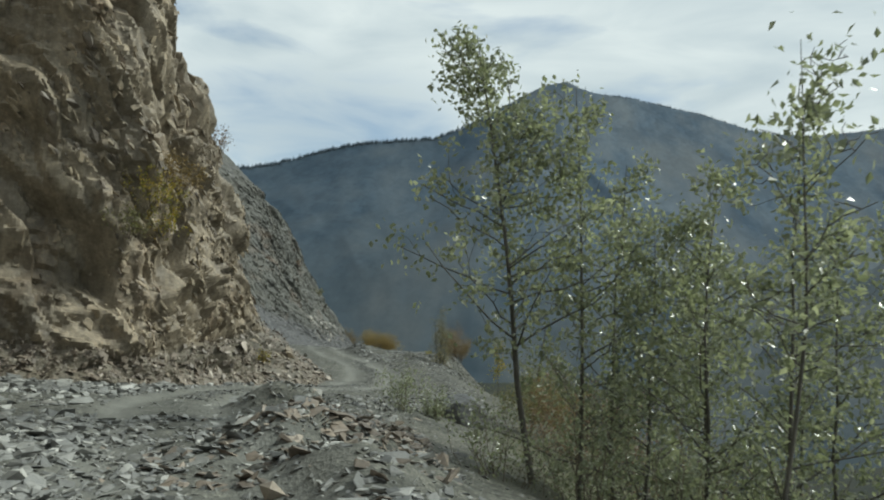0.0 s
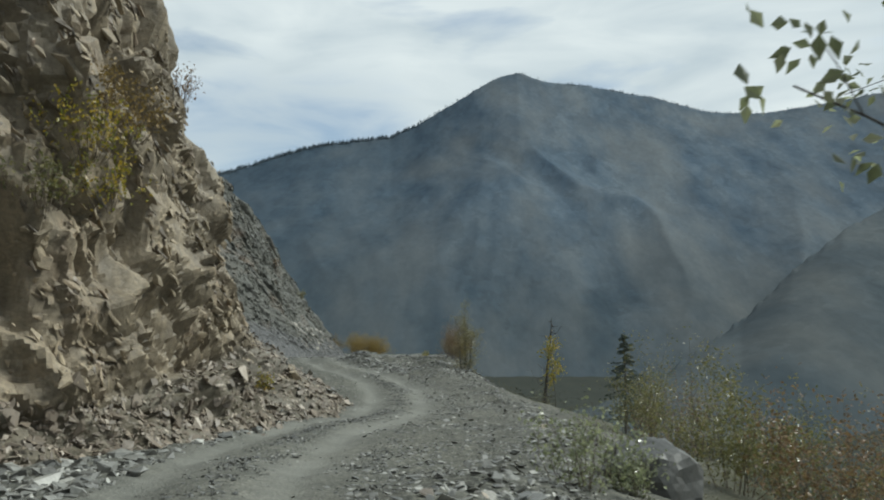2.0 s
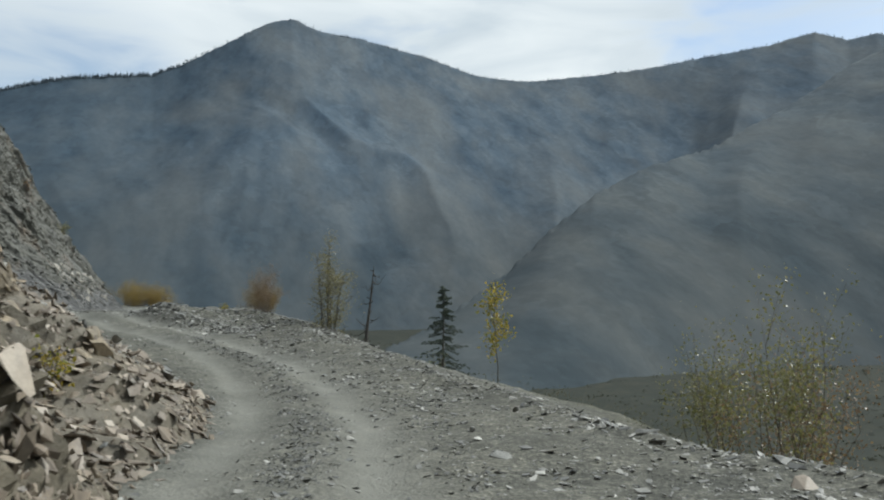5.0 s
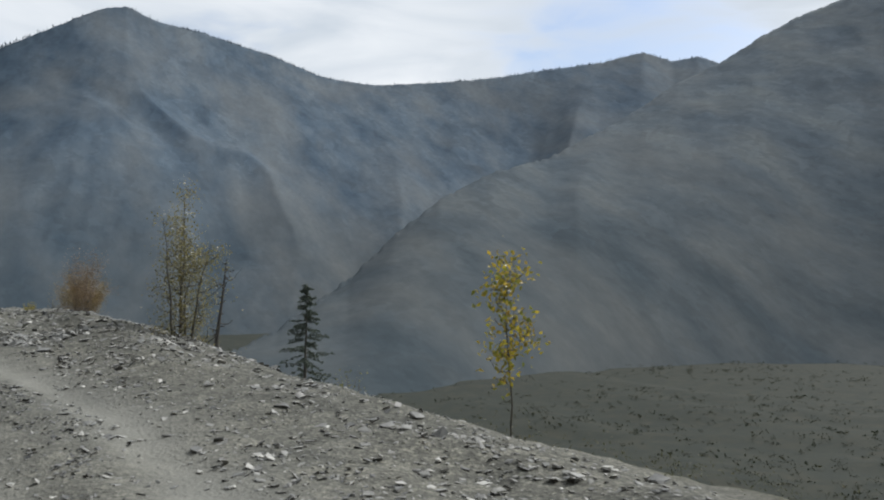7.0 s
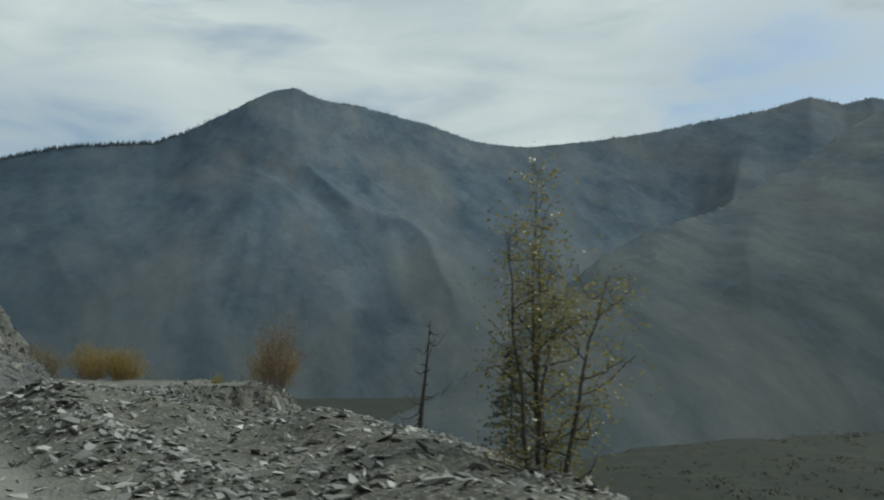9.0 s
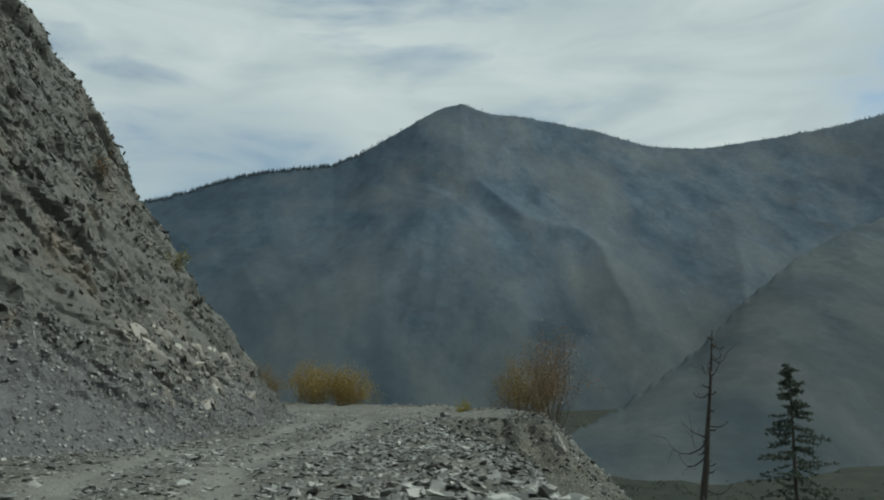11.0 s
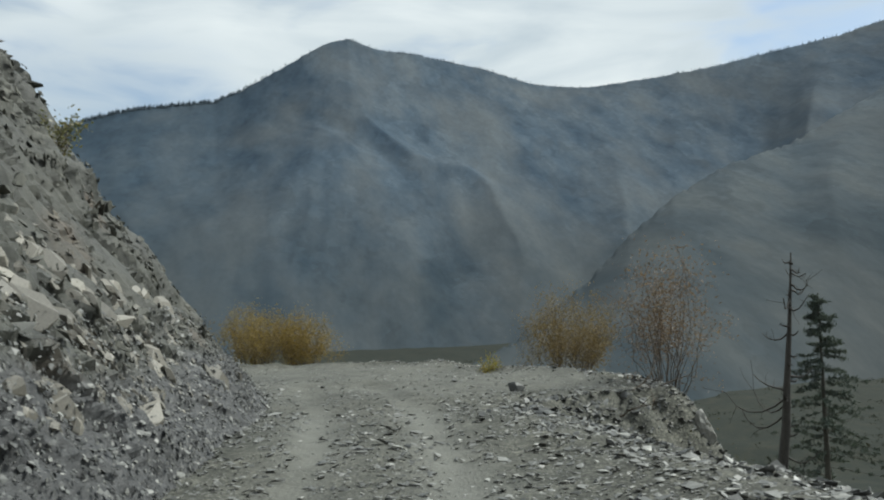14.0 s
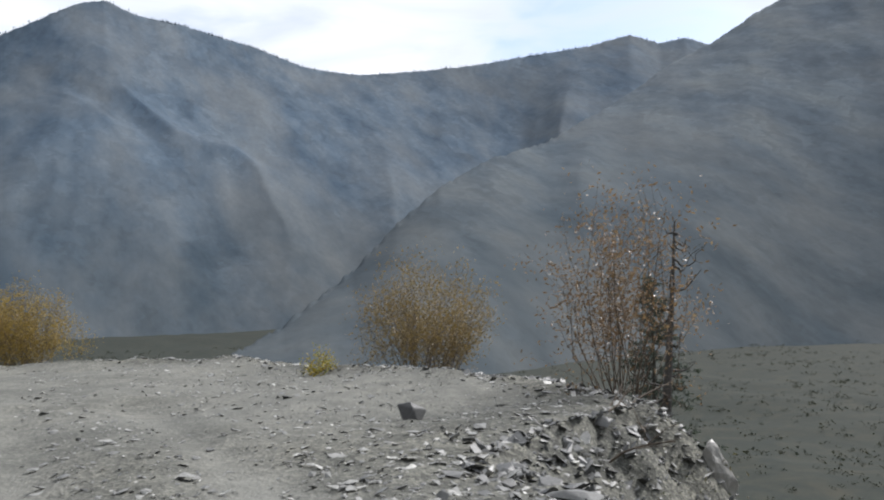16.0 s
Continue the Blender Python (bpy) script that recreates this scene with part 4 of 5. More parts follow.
at, sz, lie = on_cliff(12000, 60, 88, 0.2, 13, rng.gamma(1.7, 0.034, 12000).clip(0.03, 0.22), -0.1, lambda p: in_ribs(p, 0.0))
scatter("spur_shards", "grey shards of bedrock sticking out of the grey cliff", at, sz, 0.0, CLIFF, SHARDS, None, along_dip(lie, 0.38))

at, sz = spread(8000, 51, 73, 1.6, 7.0, 0.05, rng.gamma(1.6, 0.024, 8000).clip(0.012, 0.12), lambda x, y, u: (edge_gap(x, y) < 0.6) & (fractal(np.stack([x, y, 0 * x], 1) * 0.7, 3, 79) > rng.normal(-0.1, 0.3, len(x))))
scatter("edge_rubble", "grey slabs and chips strewn between track and edge", at, sz, 0.3, STONE_GREY, FLAGS)

# rubble spread over the road where the clearing begins, and down the outer bank
r_x, r_y = rng.uniform(-4.6, -0.3, 9000), rng.uniform(9.5, 19.5, 9000)
m = fractal(np.stack([r_x, r_y, 0 * r_x], 1) * (0.5, 0.35, 1), 3, 77) - 0.12 * np.abs(r_y - 14.5) > rng.normal(-0.35, 0.2, 9000)
r_x, r_y = r_x[m], r_y[m]
sz = rng.gamma(2.0, 0.021, len(r_x)).clip(0.015, 0.15)
scatter("road_rubble", "pale grey broken rock strewn across the wheel tracks", np.stack([r_x, r_y, ground_height(r_x, r_y) + sz * 0.1], 1), sz, 0.28, STONE_GREY, FLAGS)
r_x, r_y = rng.normal(-0.35, 0.7, 1500), rng.normal(17.2, 2.0, 1500)
sz = rng.gamma(1.8, 0.034, 1500).clip(0.03, 0.17)
m = edge_gap(r_x, r_y) < 0.4
r_x, r_y, sz = r_x[m], r_y[m], sz[m]
scatter("heap_slabs", "brown and grey slabs of rock heaped at the road edge", np.stack([r_x, r_y, ground_height(r_x, r_y) + sz * 0.08], 1), sz, 0.32, STONE_TALUS, FLAGS)
r_y = rng.uniform(50, 92, 30000)
r_x = np.interp(r_y, edge_y, edge_x) - 0.6 + rng.gamma(1.6, 1.5, 30000)
m = (edge_gap(r_x, r_y) < 7) & (rng.random(30000) < 0.3 + 0.7 * smooth(58, 66, r_y))
r_x, r_y = r_x[m], r_y[m]
sz = rng.gamma(1.6, 0.024, len(r_x)).clip(0.012, 0.14)
scatter("bank_rubble", "grey rubble lying down the outer bank of the road", np.stack([r_x, r_y, ground_height(r_x, r_y) + sz * 0.08], 1), sz, 0.4, STONE_SCREE, FLAGS)
r_y = rng.uniform(53, 64, 3500)
r_x = spline(r_y, ROAD_X) + 2.1 + rng.normal(0, 0.55, 3500)
sz = rng.gamma(1.7, 0.024, 3500).clip(0.012, 0.13)
scatter("windrow_stones", "grey slabs and chips in a low windrow beside the track", np.stack([r_x, r_y, ground_height(r_x, r_y) + sz * 0.1], 1), sz, 0.35, STONE_GREY, FLAGS)
r_y = rng.uniform(22, 52, 12000)
r_x = spline(r_y, ROAD_X) + rng.choice([0.0, 1.75], 12000, p=[0.7, 0.3]) + rng.normal(0, 0.2, 12000)
sz = rng.gamma(2.0, 0.008, 12000).clip(0.006, 0.05)
scatter("track_chips", "dark grey chips thrown up between the wheel tracks", np.stack([r_x, r_y, ground_height(r_x, r_y) + sz * 0.15], 1), sz, 0.3, STONE_SCREE, CHIPS)

r_y, r_u = rng.uniform(24, 52, 16000), rng.uniform(0.2, 4.8, 16000)
r_x = spline(r_y, ROAD_X) + r_u
m = (edge_gap(r_x, r_y) < 0) & (fractal(np.stack([r_x, r_y, 0 * r_x], 1) * (0.9, 0.3, 1), 3, 78) > rng.normal(0, 0.25, 16000)) & (np.abs(r_u - 0.85) > 0.3 * rng.random(16000))
r_x, r_y = r_x[m], r_y[m]
sz = rng.gamma(1.9, 0.013, len(r_x)).clip(0.01, 0.08)
scatter("lane_chips", "pale grey chips strewn over the outer lane", np.stack([r_x, r_y, ground_height(r_x, r_y) + sz * 0.12], 1), sz, 0.2, STONE_GREY, FLAGS)
at, sz, lie = on_cliff(1300, 26.5, 46.5, -1, -0.08, rng.gamma(1.8, 0.045, 1300).clip(0.035, 0.24), 0.0)
scatter("talus_slabs", "pale brown slabs fallen flat on the talus", at, sz, 0.28, STONE_BROWN, FLAGS, lie)

# ---- plants ----


def tube(pts, radii, sides=6):
    pts, radii = np.asarray(pts, float), np.asarray(radii, float)
    d = np.gradient(pts, axis=0)
    d /= np.linalg.norm(d, axis=1, keepdims=True) + 1e-9
    ref = np.where(np.abs(d[:, 2:3]) > 0.9, (1.0, 0, 0), (0, 0, 1.0))
    a = np.cross(d, ref)
    a /= np.linalg.norm(a, axis=1, keepdims=True)
    b = np.cross(d, a)
    ang = np.arange(sides) * 2 * np.pi / sides
    v = pts[:, None] + radii[:, None, None] * (np.cos(ang)[None, :, None] * a[:, None] + np.sin(ang)[None, :, None] * b[:, None])
    k = np.arange(len(pts) - 1)[:, None] * sides
    j = np.arange(sides)[None]
    f = np.stack([k + j, k + (j + 1) % sides, k + sides + (j + 1) % sides, k + sides + j], -1).reshape(-1, 4)
    return v.reshape(-1, 3), f


def joined(pieces):
    vs, fs, base = [], [], 0
    for v, f in pieces:
        vs.append(v)
        fs.append(f + base)
        base += len(v)
    return np.concatenate(vs), np.concatenate(fs)


def leaves(at, size, droop=0.4, narrow=0.62):
    """Folded pointed leaves round the given places."""
    n = len(at)
    d = rng.normal(0, 1, (n, 3))
    d[:, 2] -= droop
    d /= np.linalg.norm(d, axis=1, keepdims=True)
    s = np.cross(d, rng.normal(0, 1, (n, 3)))
    s /= np.linalg.norm(s, axis=1, keepdims=True) + 1e-9
    up = np.cross(d, s)
    size = np.asarray(size)[:, None]
    v = np.stack([at - d * size * 0.5, at + s * size * 0.5 * narrow - d * size * 0.08 + up * size * 0.12, at + d * size * 0.55, at - s * size * 0.5 * narrow - d * size * 0.08 + up * size * 0.12], 1)
    return v.reshape(-1, 3), np.arange(n * 4).reshape(n, 4)


def bent(a, b, n, wob):
    t = np.linspace(0, 1, n)[:, None]
    p = np.asarray(a) * (1 - t) + np.asarray(b) * t
    return p + np.cumsum(rng.normal(0, wob / n, (n, 3)), axis=0) * np.sin(np.pi * t * 0.9 + 0.15)


def planted(name, label, category, place, pieces, crown, material, bark, group=""):
    ob = tagged(new(name), label, category, group)
    ob.location = place
    v, f = joined(pieces)
    part("trunk" if category == "tree" else "woody_stem", raw_mesh("stems", v, f, bark, True), ob)
    if crown is not None:
        v, f = crown
        part("crown" if category == "tree" else "foliage", raw_mesh("foliage", v, f, material), ob)
    return ob


def poplar(place, height, lean=(0, 0), limbs=16, leaf_n=2600, leaf=0.07, spread_=1.3, first=0.3, label="", material=None, trunk_r=0.05, stems=1, name="poplar", group=""):
    pieces, spots = [], []
    for s in range(stems):
        off = rng.normal(0, 0.14, 2) * (s > 0)
        h = height * (1 if s == 0 else rng.uniform(0.6, 0.85))
        top = np.array((lean[0] * h + off[0] * 2, lean[1] * h + off[1] * 2, h))
        path = bent((off[0] * 0.5, off[1] * 0.5, -0.4), top, 12, 0.35)
        r = trunk_r * np.linspace(1, 0.12, 12)
        pieces.append(tube(path, r, 7))
        for k in range(limbs // stems):
            t = first + (0.97 - first) * (k + rng.random()) / (limbs // stems)
            p0 = np.array([np.interp(t, np.linspace(0, 1, 12), path[:, c]) for c in range(3)])
            a = rng.uniform(0, 2 * np.pi)
            ln = spread_ * (1.15 - t if stems == 1 else 0.25 + 0.6 * math.sin(math.pi * min(1, 0.2 + 0.8 * t))) * rng.uniform(0.6, 1.2) + 0.18
            rise = rng.uniform(0.25, 0.9)
            p1 = p0 + ln * np.array((math.cos(a), math.sin(a), rise))
            limb = bent(p0, p1, 6, 0.25)
            pieces.append(tube(limb, trunk_r * 0.36 * (1.1 - t) * np.linspace(1, 0.25, 6) + 0.003, 4))
            spots += [limb[j] + rng.normal(0, 0.06 + 0.1 * ln, 3) for j in rng.integers(1, 6, 10)]
            for _ in range(2):
                q0 = limb[rng.integers(2, 5)]
                q1 = q0 + rng.normal(0, 0.28, 3) * ln + (0, 0, 0.1)
                pieces.append(tube(bent(q0, q1, 4, 0.1), np.linspace(0.006, 0.003, 4), 3))
                spots += [q1 + rng.normal(0, 0.07, 3) for _ in range(5)]
    spots = np.array(spots)
    c = spots[rng.integers(0, len(spots), leaf_n)] + rng.normal(0, 0.09, (leaf_n, 3))
    return planted(name, label, "tree", place, pieces, leaves(c, rng.uniform(0.65, 1.25, leaf_n) * leaf), material or LEAF_GREEN, BARK, group)


def shrub(place, height, width, stems, leaf_n, leaf, label, material, name="shrub", low=0.35, group="", narrow=0.62):
    pieces, spots = [], []
    for k in range(stems):
        a, r = rng.uniform(0, 2 * np.pi), width * 0.5 * math.sqrt(rng.random())
        h = height * rng.uniform(0.6, 1.0) * (1 - 0.35 * (2 * r / width) ** 2)
        foot = np.array((math.cos(a), math.sin(a), 0)) * r * 0.3
        tip = np.array((math.cos(a) * r, math.sin(a) * r, h))
        path = bent(foot - (0, 0, 0.25), tip, 7, 0.22 * height)
        pieces.append(tube(path, np.linspace(0.009, 0.002, 7) * (0.6 + 0.2 * height), 4))
        for _ in range(4):
            q0 = path[rng.integers(2, 6)]
            q1 = q0 + rng.normal(0, 0.16, 3) * height * 0.6 + (0, 0, 0.12 * height)
            pieces.append(tube(bent(q0, q1, 4, 0.05), np.linspace(0.004, 0.0015, 4), 3))
            spots += [q0 * (1 - t) + q1 * t for t in (0.4, 0.7, 1.0)]
        spots += [path[j] for j in range(2, 7) if path[j][2] > low * height]
    spots = np.array(spots)
    c = spots[rng.integers(0, len(spots), leaf_n)] + rng.normal(0, 0.05 + 0.035 * height, (leaf_n, 3))
    return planted(name, label, "shrub", place, pieces, leaves(c, rng.uniform(0.6, 1.25, leaf_n) * leaf, 0.2, narrow), material, TWIG, group)


def conifer(place, height, width, label, dead=False, lean=(0, 0), name="fir"):
    path = bent((0, 0, -0.5), (lean[0] * height, lean[1] * height, height), 14, 0.25)
    thick = 0.017 * height if not dead else 0.026 * height
    pieces = [tube(path, thick * np.linspace(1, 0.1, 14), 7)]
    spots, limbs, n = [], [], 95 if not dead else 36
    for k in range(n):
        t = 0.12 + 0.86 * (k + rng.random()) / n if not dead else rng.uniform(0.12, 0.97)
        p0 = np.array([np.interp(t, np.linspace(0, 1, 14), path[:, c]) for c in range(3)])
        a = rng.uniform(0, 2 * np.pi)
        ln = width * 0.5 * (1.06 - t) * rng.uniform(0.6, 1.1) + 0.08
        if dead:
            ln *= rng.choice([0.35, 0.9, 1.7])
        p1 = p0 + ln * np.array((math.cos(a), math.sin(a), rng.uniform(-0.45, 0.15)))
        mark = len(pieces)
        limb = bent(p0, p1, 6, 0.3 if dead else 0.12)
        if dead:
            limb[:, 2] += ln * (0.3 * np.linspace(0, 1, 6) ** 3 - 0.18 * np.sin(np.pi * np.linspace(0, 1, 6)))
        pieces.append(tube(limb, np.linspace(0.042 if dead else 0.014, 0.011 if dead else 0.007, 6), 4))
        if dead:
            for _ in range(3):
                q0 = limb[rng.integers(2, 6)]
                pieces.append(tube(bent(q0, q0 + rng.normal(0, 0.22, 3) * ln, 4, 0.1), np.linspace(0.014, 0.006, 4), 3))
            limbs.append(joined(pieces[mark:]))
            del pieces[mark:]
        else:
            for j in range(1, 6):
                spots += [limb[j] + rng.normal(0, 0.09, 3) * (1, 1, 0.5) for _ in range(16)]
    crown = None
    if not dead:
        s = np.array(spots)
        crown = leaves(s, rng.uniform(0.14, 0.3, len(s)), 0.9, 0.28)
    ob = planted(name, label, "tree", place, pieces, crown, FIR, BARK_DARK if dead else BARK)
    for v, f in limbs:
        part("branch", raw_mesh("branch", v, f, BARK_DARK, True), ob)
    return ob


def gz_at(x, y, sink=0.05):
    return float(ground_height(np.array([x]), np.array([y]))[0]) - sink


def rooted(x, y, sink=0.05):
    return (x, y, gz_at(x, y, sink))

rng = np.random.default_rng(21)
# roadside grove that the car passes first
GROVE = "poplar grove on the bank below the road"
poplar(rooted(2.0, 19.0), 6.9, (-0.2, 0.0), 44, 4300, 0.105, 1.9, 0.3, "slender green-leaved poplar leaning over the road edge", trunk_r=0.055, group=GROVE)
for x, y, h, n in ((2.6, 19.6, 6.9, 2300), (3.2, 20.5, 6.4, 2200), (4.2, 18.2, 6.0, 2200), (4.9, 17.2, 6.6, 2300), (5.9, 18.4, 6.2, 2400), (7.2, 19.4, 6.6, 2200), (5.0, 22.5, 6.2, 2200), (6.4, 21.5, 6.4, 2200), (7.4, 16.4, 6.4, 2200), (8.6, 20.5, 7.2, 2200), (9.4, 17.6, 7.4, 2200), (3.6, 19.2, 5.0, 1900), (4.6, 19.8, 5.4, 1900)):
    poplar(rooted(x, y), h - 0.5 + 0.3 * (x - 2), (rng.normal(0, 0.03), rng.normal(0, 0.03)), 30, int(n * 1.1), 0.1, 1.35, 0.12, "green poplar with glossy leaves on the road bank", trunk_r=0.042, group=GROVE)
poplar(rooted(3.8, 13.4), 4.7, (0.02, 0), 14, 420, 0.09, 0.8, 0.45, "thin poplar with a sparse top beside the road", trunk_r=0.026, group=GROVE)
for x, y, h, w in ((1.5, 17.6, 1.5, 1.6), (2.6, 17.4, 1.9, 1.8), (3.6, 16.4, 2.0, 2.0), (4.6, 15.6, 2.3, 2.0), (5.8, 15.2, 2.6, 2.2), (3.0, 21.6, 1.8, 2.0)):
    shrub(rooted(x, y), h, w, 14, 800, 0.06, "low green brush under the poplars", LEAF_GREEN, group="brush under the poplars")

# bank below the bend
for x, y, h, w, m in ((-1.0, 24.2, 1.15, 0.9, LEAF_GREEN), (-0.4, 24.9, 0.8, 0.8, LEAF_GREEN), (1.6, 28.0, 2.0, 1.8, LEAF_OLIVE), (2.8, 27.0, 2.9, 2.4, LEAF_RUST), (3.4, 29.4, 3.2, 2.4, LEAF_OLIVE), (4.6, 28.5, 3.8, 2.6, LEAF_RUST), (6.2, 27.0, 4.4, 2.8, LEAF_OLIVE), (7.4, 29.5, 5.0, 3.0, LEAF_RUST), (2.2, 33.0, 3.0, 2.2, LEAF_OLIVE), (1.7, 37.2, 3.1, 1.8, LEAF_OLIVE), (2.9, 38.8, 3.5, 2.0, LEAF_RUST), (4.2, 36.0, 3.0, 2.4, LEAF_OLIVE), (6.0, 33.0, 3.4, 2.8, LEAF_OLIVE), (2.3, 40.2, 3.2, 1.8, LEAF_OLIVE)):
    shrub(rooted(x, y), h, w, 13, 2600 if h > 1.4 else 900, 0.058, "thin olive brush on the bank below the road", m, group="brush on the bank")
rng = np.random.default_rng(5)
sapling_z = gz_at(-0.17, 46.97)
poplar((-0.17, 46.97, sapling_z), 1.85 - sapling_z, (-0.02, 0), 20, 560, 0.09, 0.3, (0.25 - sapling_z) / (1.85 - sapling_z), "yellow-leaved poplar sapling at the road edge", LEAF_YELLOW, 0.022, name="poplar_sapling")
rng = np.random.default_rng(12)
poplar(rooted(-4.13, 55.0), 3.15, (0, 0), 60, 5200, 0.048, 0.42, 0.08, "bushy poplar clump with thinning yellow-green leaves", LEAF_GOLD, 0.034, 5, name="poplar_clump")
shrub(rooted(-0.4, 55.0), 1.6, 1.4, 12, 500, 0.05, "thin olive brush on the bank below the road", LEAF_OLIVE, group="brush on the bank")

# low brush over the falling bank
n_b = 4200
b_y, b_g = rng.uniform(8, 128, n_b), 1.2 + rng.gamma(1.2, 9.0, n_b)
b_x = np.interp(b_y, edge_y, edge_x) + b_g
ok = (b_y < 96) & (fractal(np.stack([b_x, b_y, 0 * b_x], 1) * 0.16, 3, 92) > rng.normal(-0.1, 0.3, n_b))
b_x, b_y, b_g = b_x[ok], b_y[ok], b_g[ok]
tuft = np.stack([b_x, b_y, ground_height(b_x, b_y) + 0.05], 1)
grow = rng.uniform(0.12, 0.4, len(tuft)) * (0.7 + 0.05 * np.clip(b_g, 0, 30))
c = np.repeat(tuft, 30, 0) + np.abs(rng.normal(0, 1, (len(tuft) * 30, 3))) * np.sign(rng.normal(0, 1, (len(tuft) * 30, 3)) + (0, 0, 1.4)) * np.repeat(grow, 30)[:, None] * (0.8, 0.8, 0.55)
v, f = leaves(c, np.repeat(grow, 30) * rng.uniform(0.12, 0.26, len(c)), -0.8, 0.4)
tagged(new("bank_brush", raw_mesh("bank_brush", v, f, LEAF_BRUSH)), "low dry olive brush and weeds covering the bank", "brush", kind="stuff")

# thickets over the valley floor
n_v = 7000
v_a, v_r = rng.uniform(-5, 75, n_v), 40 + 1000 * rng.random(n_v) ** 0.7
v_x, v_y = EYE[0] + np.sin(np.radians(v_a)) * v_r, EYE[1] + np.cos(np.radians(v_a)) * v_r
v_gap = edge_gap(v_x, v_y)
ok = (v_gap > 14) & (fractal(np.stack([v_x, v_y, 0 * v_x], 1) * 0.012, 3, 93) > rng.normal(-0.2, 0.3, n_v))
v_x, v_y, v_gap = v_x[ok], v_y[ok], v_gap[ok]
heads = np.column_stack([v_x, v_y, ground_height(v_x, v_y, v_gap) + 0.4])
grow = rng.gamma(4, 0.22, len(heads)).clip(0.3, 2.2)
c = np.repeat(heads, 16, 0) + rng.normal(0, 1, (len(heads) * 16, 3)) * np.repeat(grow, 16)[:, None] * (1.1, 1.1, 0.6)
v, f = leaves(c, np.repeat(grow, 16) * rng.uniform(0.5, 1.0, len(c)), 0.0, 0.7)
tagged(new("valley_thickets", raw_mesh("valley_thickets", v, f, LEAF_THICKET)), "dark olive thickets covering the valley floor", "brush", kind="stuff")

# round the far bend
shrub((-7.2, 92.0, -0.1), 3.1, 3.6, 54, 13000, 0.075, "rounded orange-brown willow shrub on the road edge", LEAF_ORANGE, "willow_shrub", 0.25, narrow=0.35)
shrub(rooted(-6.9, 84.6), 3.6, 2.4, 32, 4600, 0.07, "tall sparse russet shrub shedding its leaves", LEAF_RUST, "willow_shrub", 0.3, narrow=0.4)
shrub((-17.7, 99.6, 0.1), 2.9, 3.2, 46, 13000, 0.075, "golden willow shrub beyond the road edge", LEAF_GOLDEN, "willow_shrub", 0.2, narrow=0.35)
shrub((-15.9, 99.8, 0.1), 2.5, 2.8, 44, 11000, 0.075, "golden willow shrub beyond the road edge", LEAF_GOLDEN, "willow_shrub", 0.2, narrow=0.35)
shrub((-21.2, 101.0, -0.1), 3.2, 2.4, 44, 11000, 0.075, "orange willow shrub behind the grey cliff", LEAF_ORANGE, "willow_shrub", 0.2, narrow=0.35)
shrub(rooted(-10.0, 91.0), 0.6, 0.8, 18, 900, 0.05, "small bright yellow bush on the gravel edge", LEAF_YELLOW, "yellow_bush", 0.1)
conifer((0.95, 94.2, -4.3), 8.4, 4.2, "dead grey conifer snag with bare broken branches", True, (0.105, 0), "dead_tree")
conifer((10.2, 106.4, -7.5), 10.3, 7.0, "dark green young fir below the road")

# dry branches lying on the rubble by the russet shrub
for x, y, ln, a, rise in ((-8.6, 82.9, 0.8, 20, 0.45), (-8.2, 83.2, 0.7, 35, 0.5), (-8.9, 82.4, 0.9, -50, 0.25), (-7.6, 83.6, 1.0, 10, 0.3), (-8.0, 82.6, 0.6, 70, 0.4)):
    stick = tagged(new("dry_branch"), "bare dry branch lying on the grey rubble", "branch", "dry branches on the rubble")
    stick.location = rooted(x, y, 0.02)
    tip = ln * np.array((math.cos(radians(a)), math.sin(radians(a)), rise))
    body = bent((0, 0, -0.05), tip, 7, 0.2)
    part("stem", raw_mesh("stem", *tube(body, np.linspace(0.02, 0.006, 7), 5), TWIG, True), stick)
    for k in (3, 4, 5):
        part("twig", raw_mesh("twig", *tube(bent(body[k], body[k] + rng.normal(0, 0.13, 3) + tip * 0.2, 4, 0.05), np.linspace(0.008, 0.003, 4), 4), TWIG, True), stick)

# plants on the cliff


def cliff_spot(y, v):
    i, j = np.argmin(np.abs(ry_ - y)), np.argmin(np.abs(c_v - v))
    return CG[i, j]


def face_near(x, y, z):
    return CG.reshape(-1, 3)[np.argmin(((CG.reshape(-1, 3) - (x, y, z)) ** 2).sum(1))]


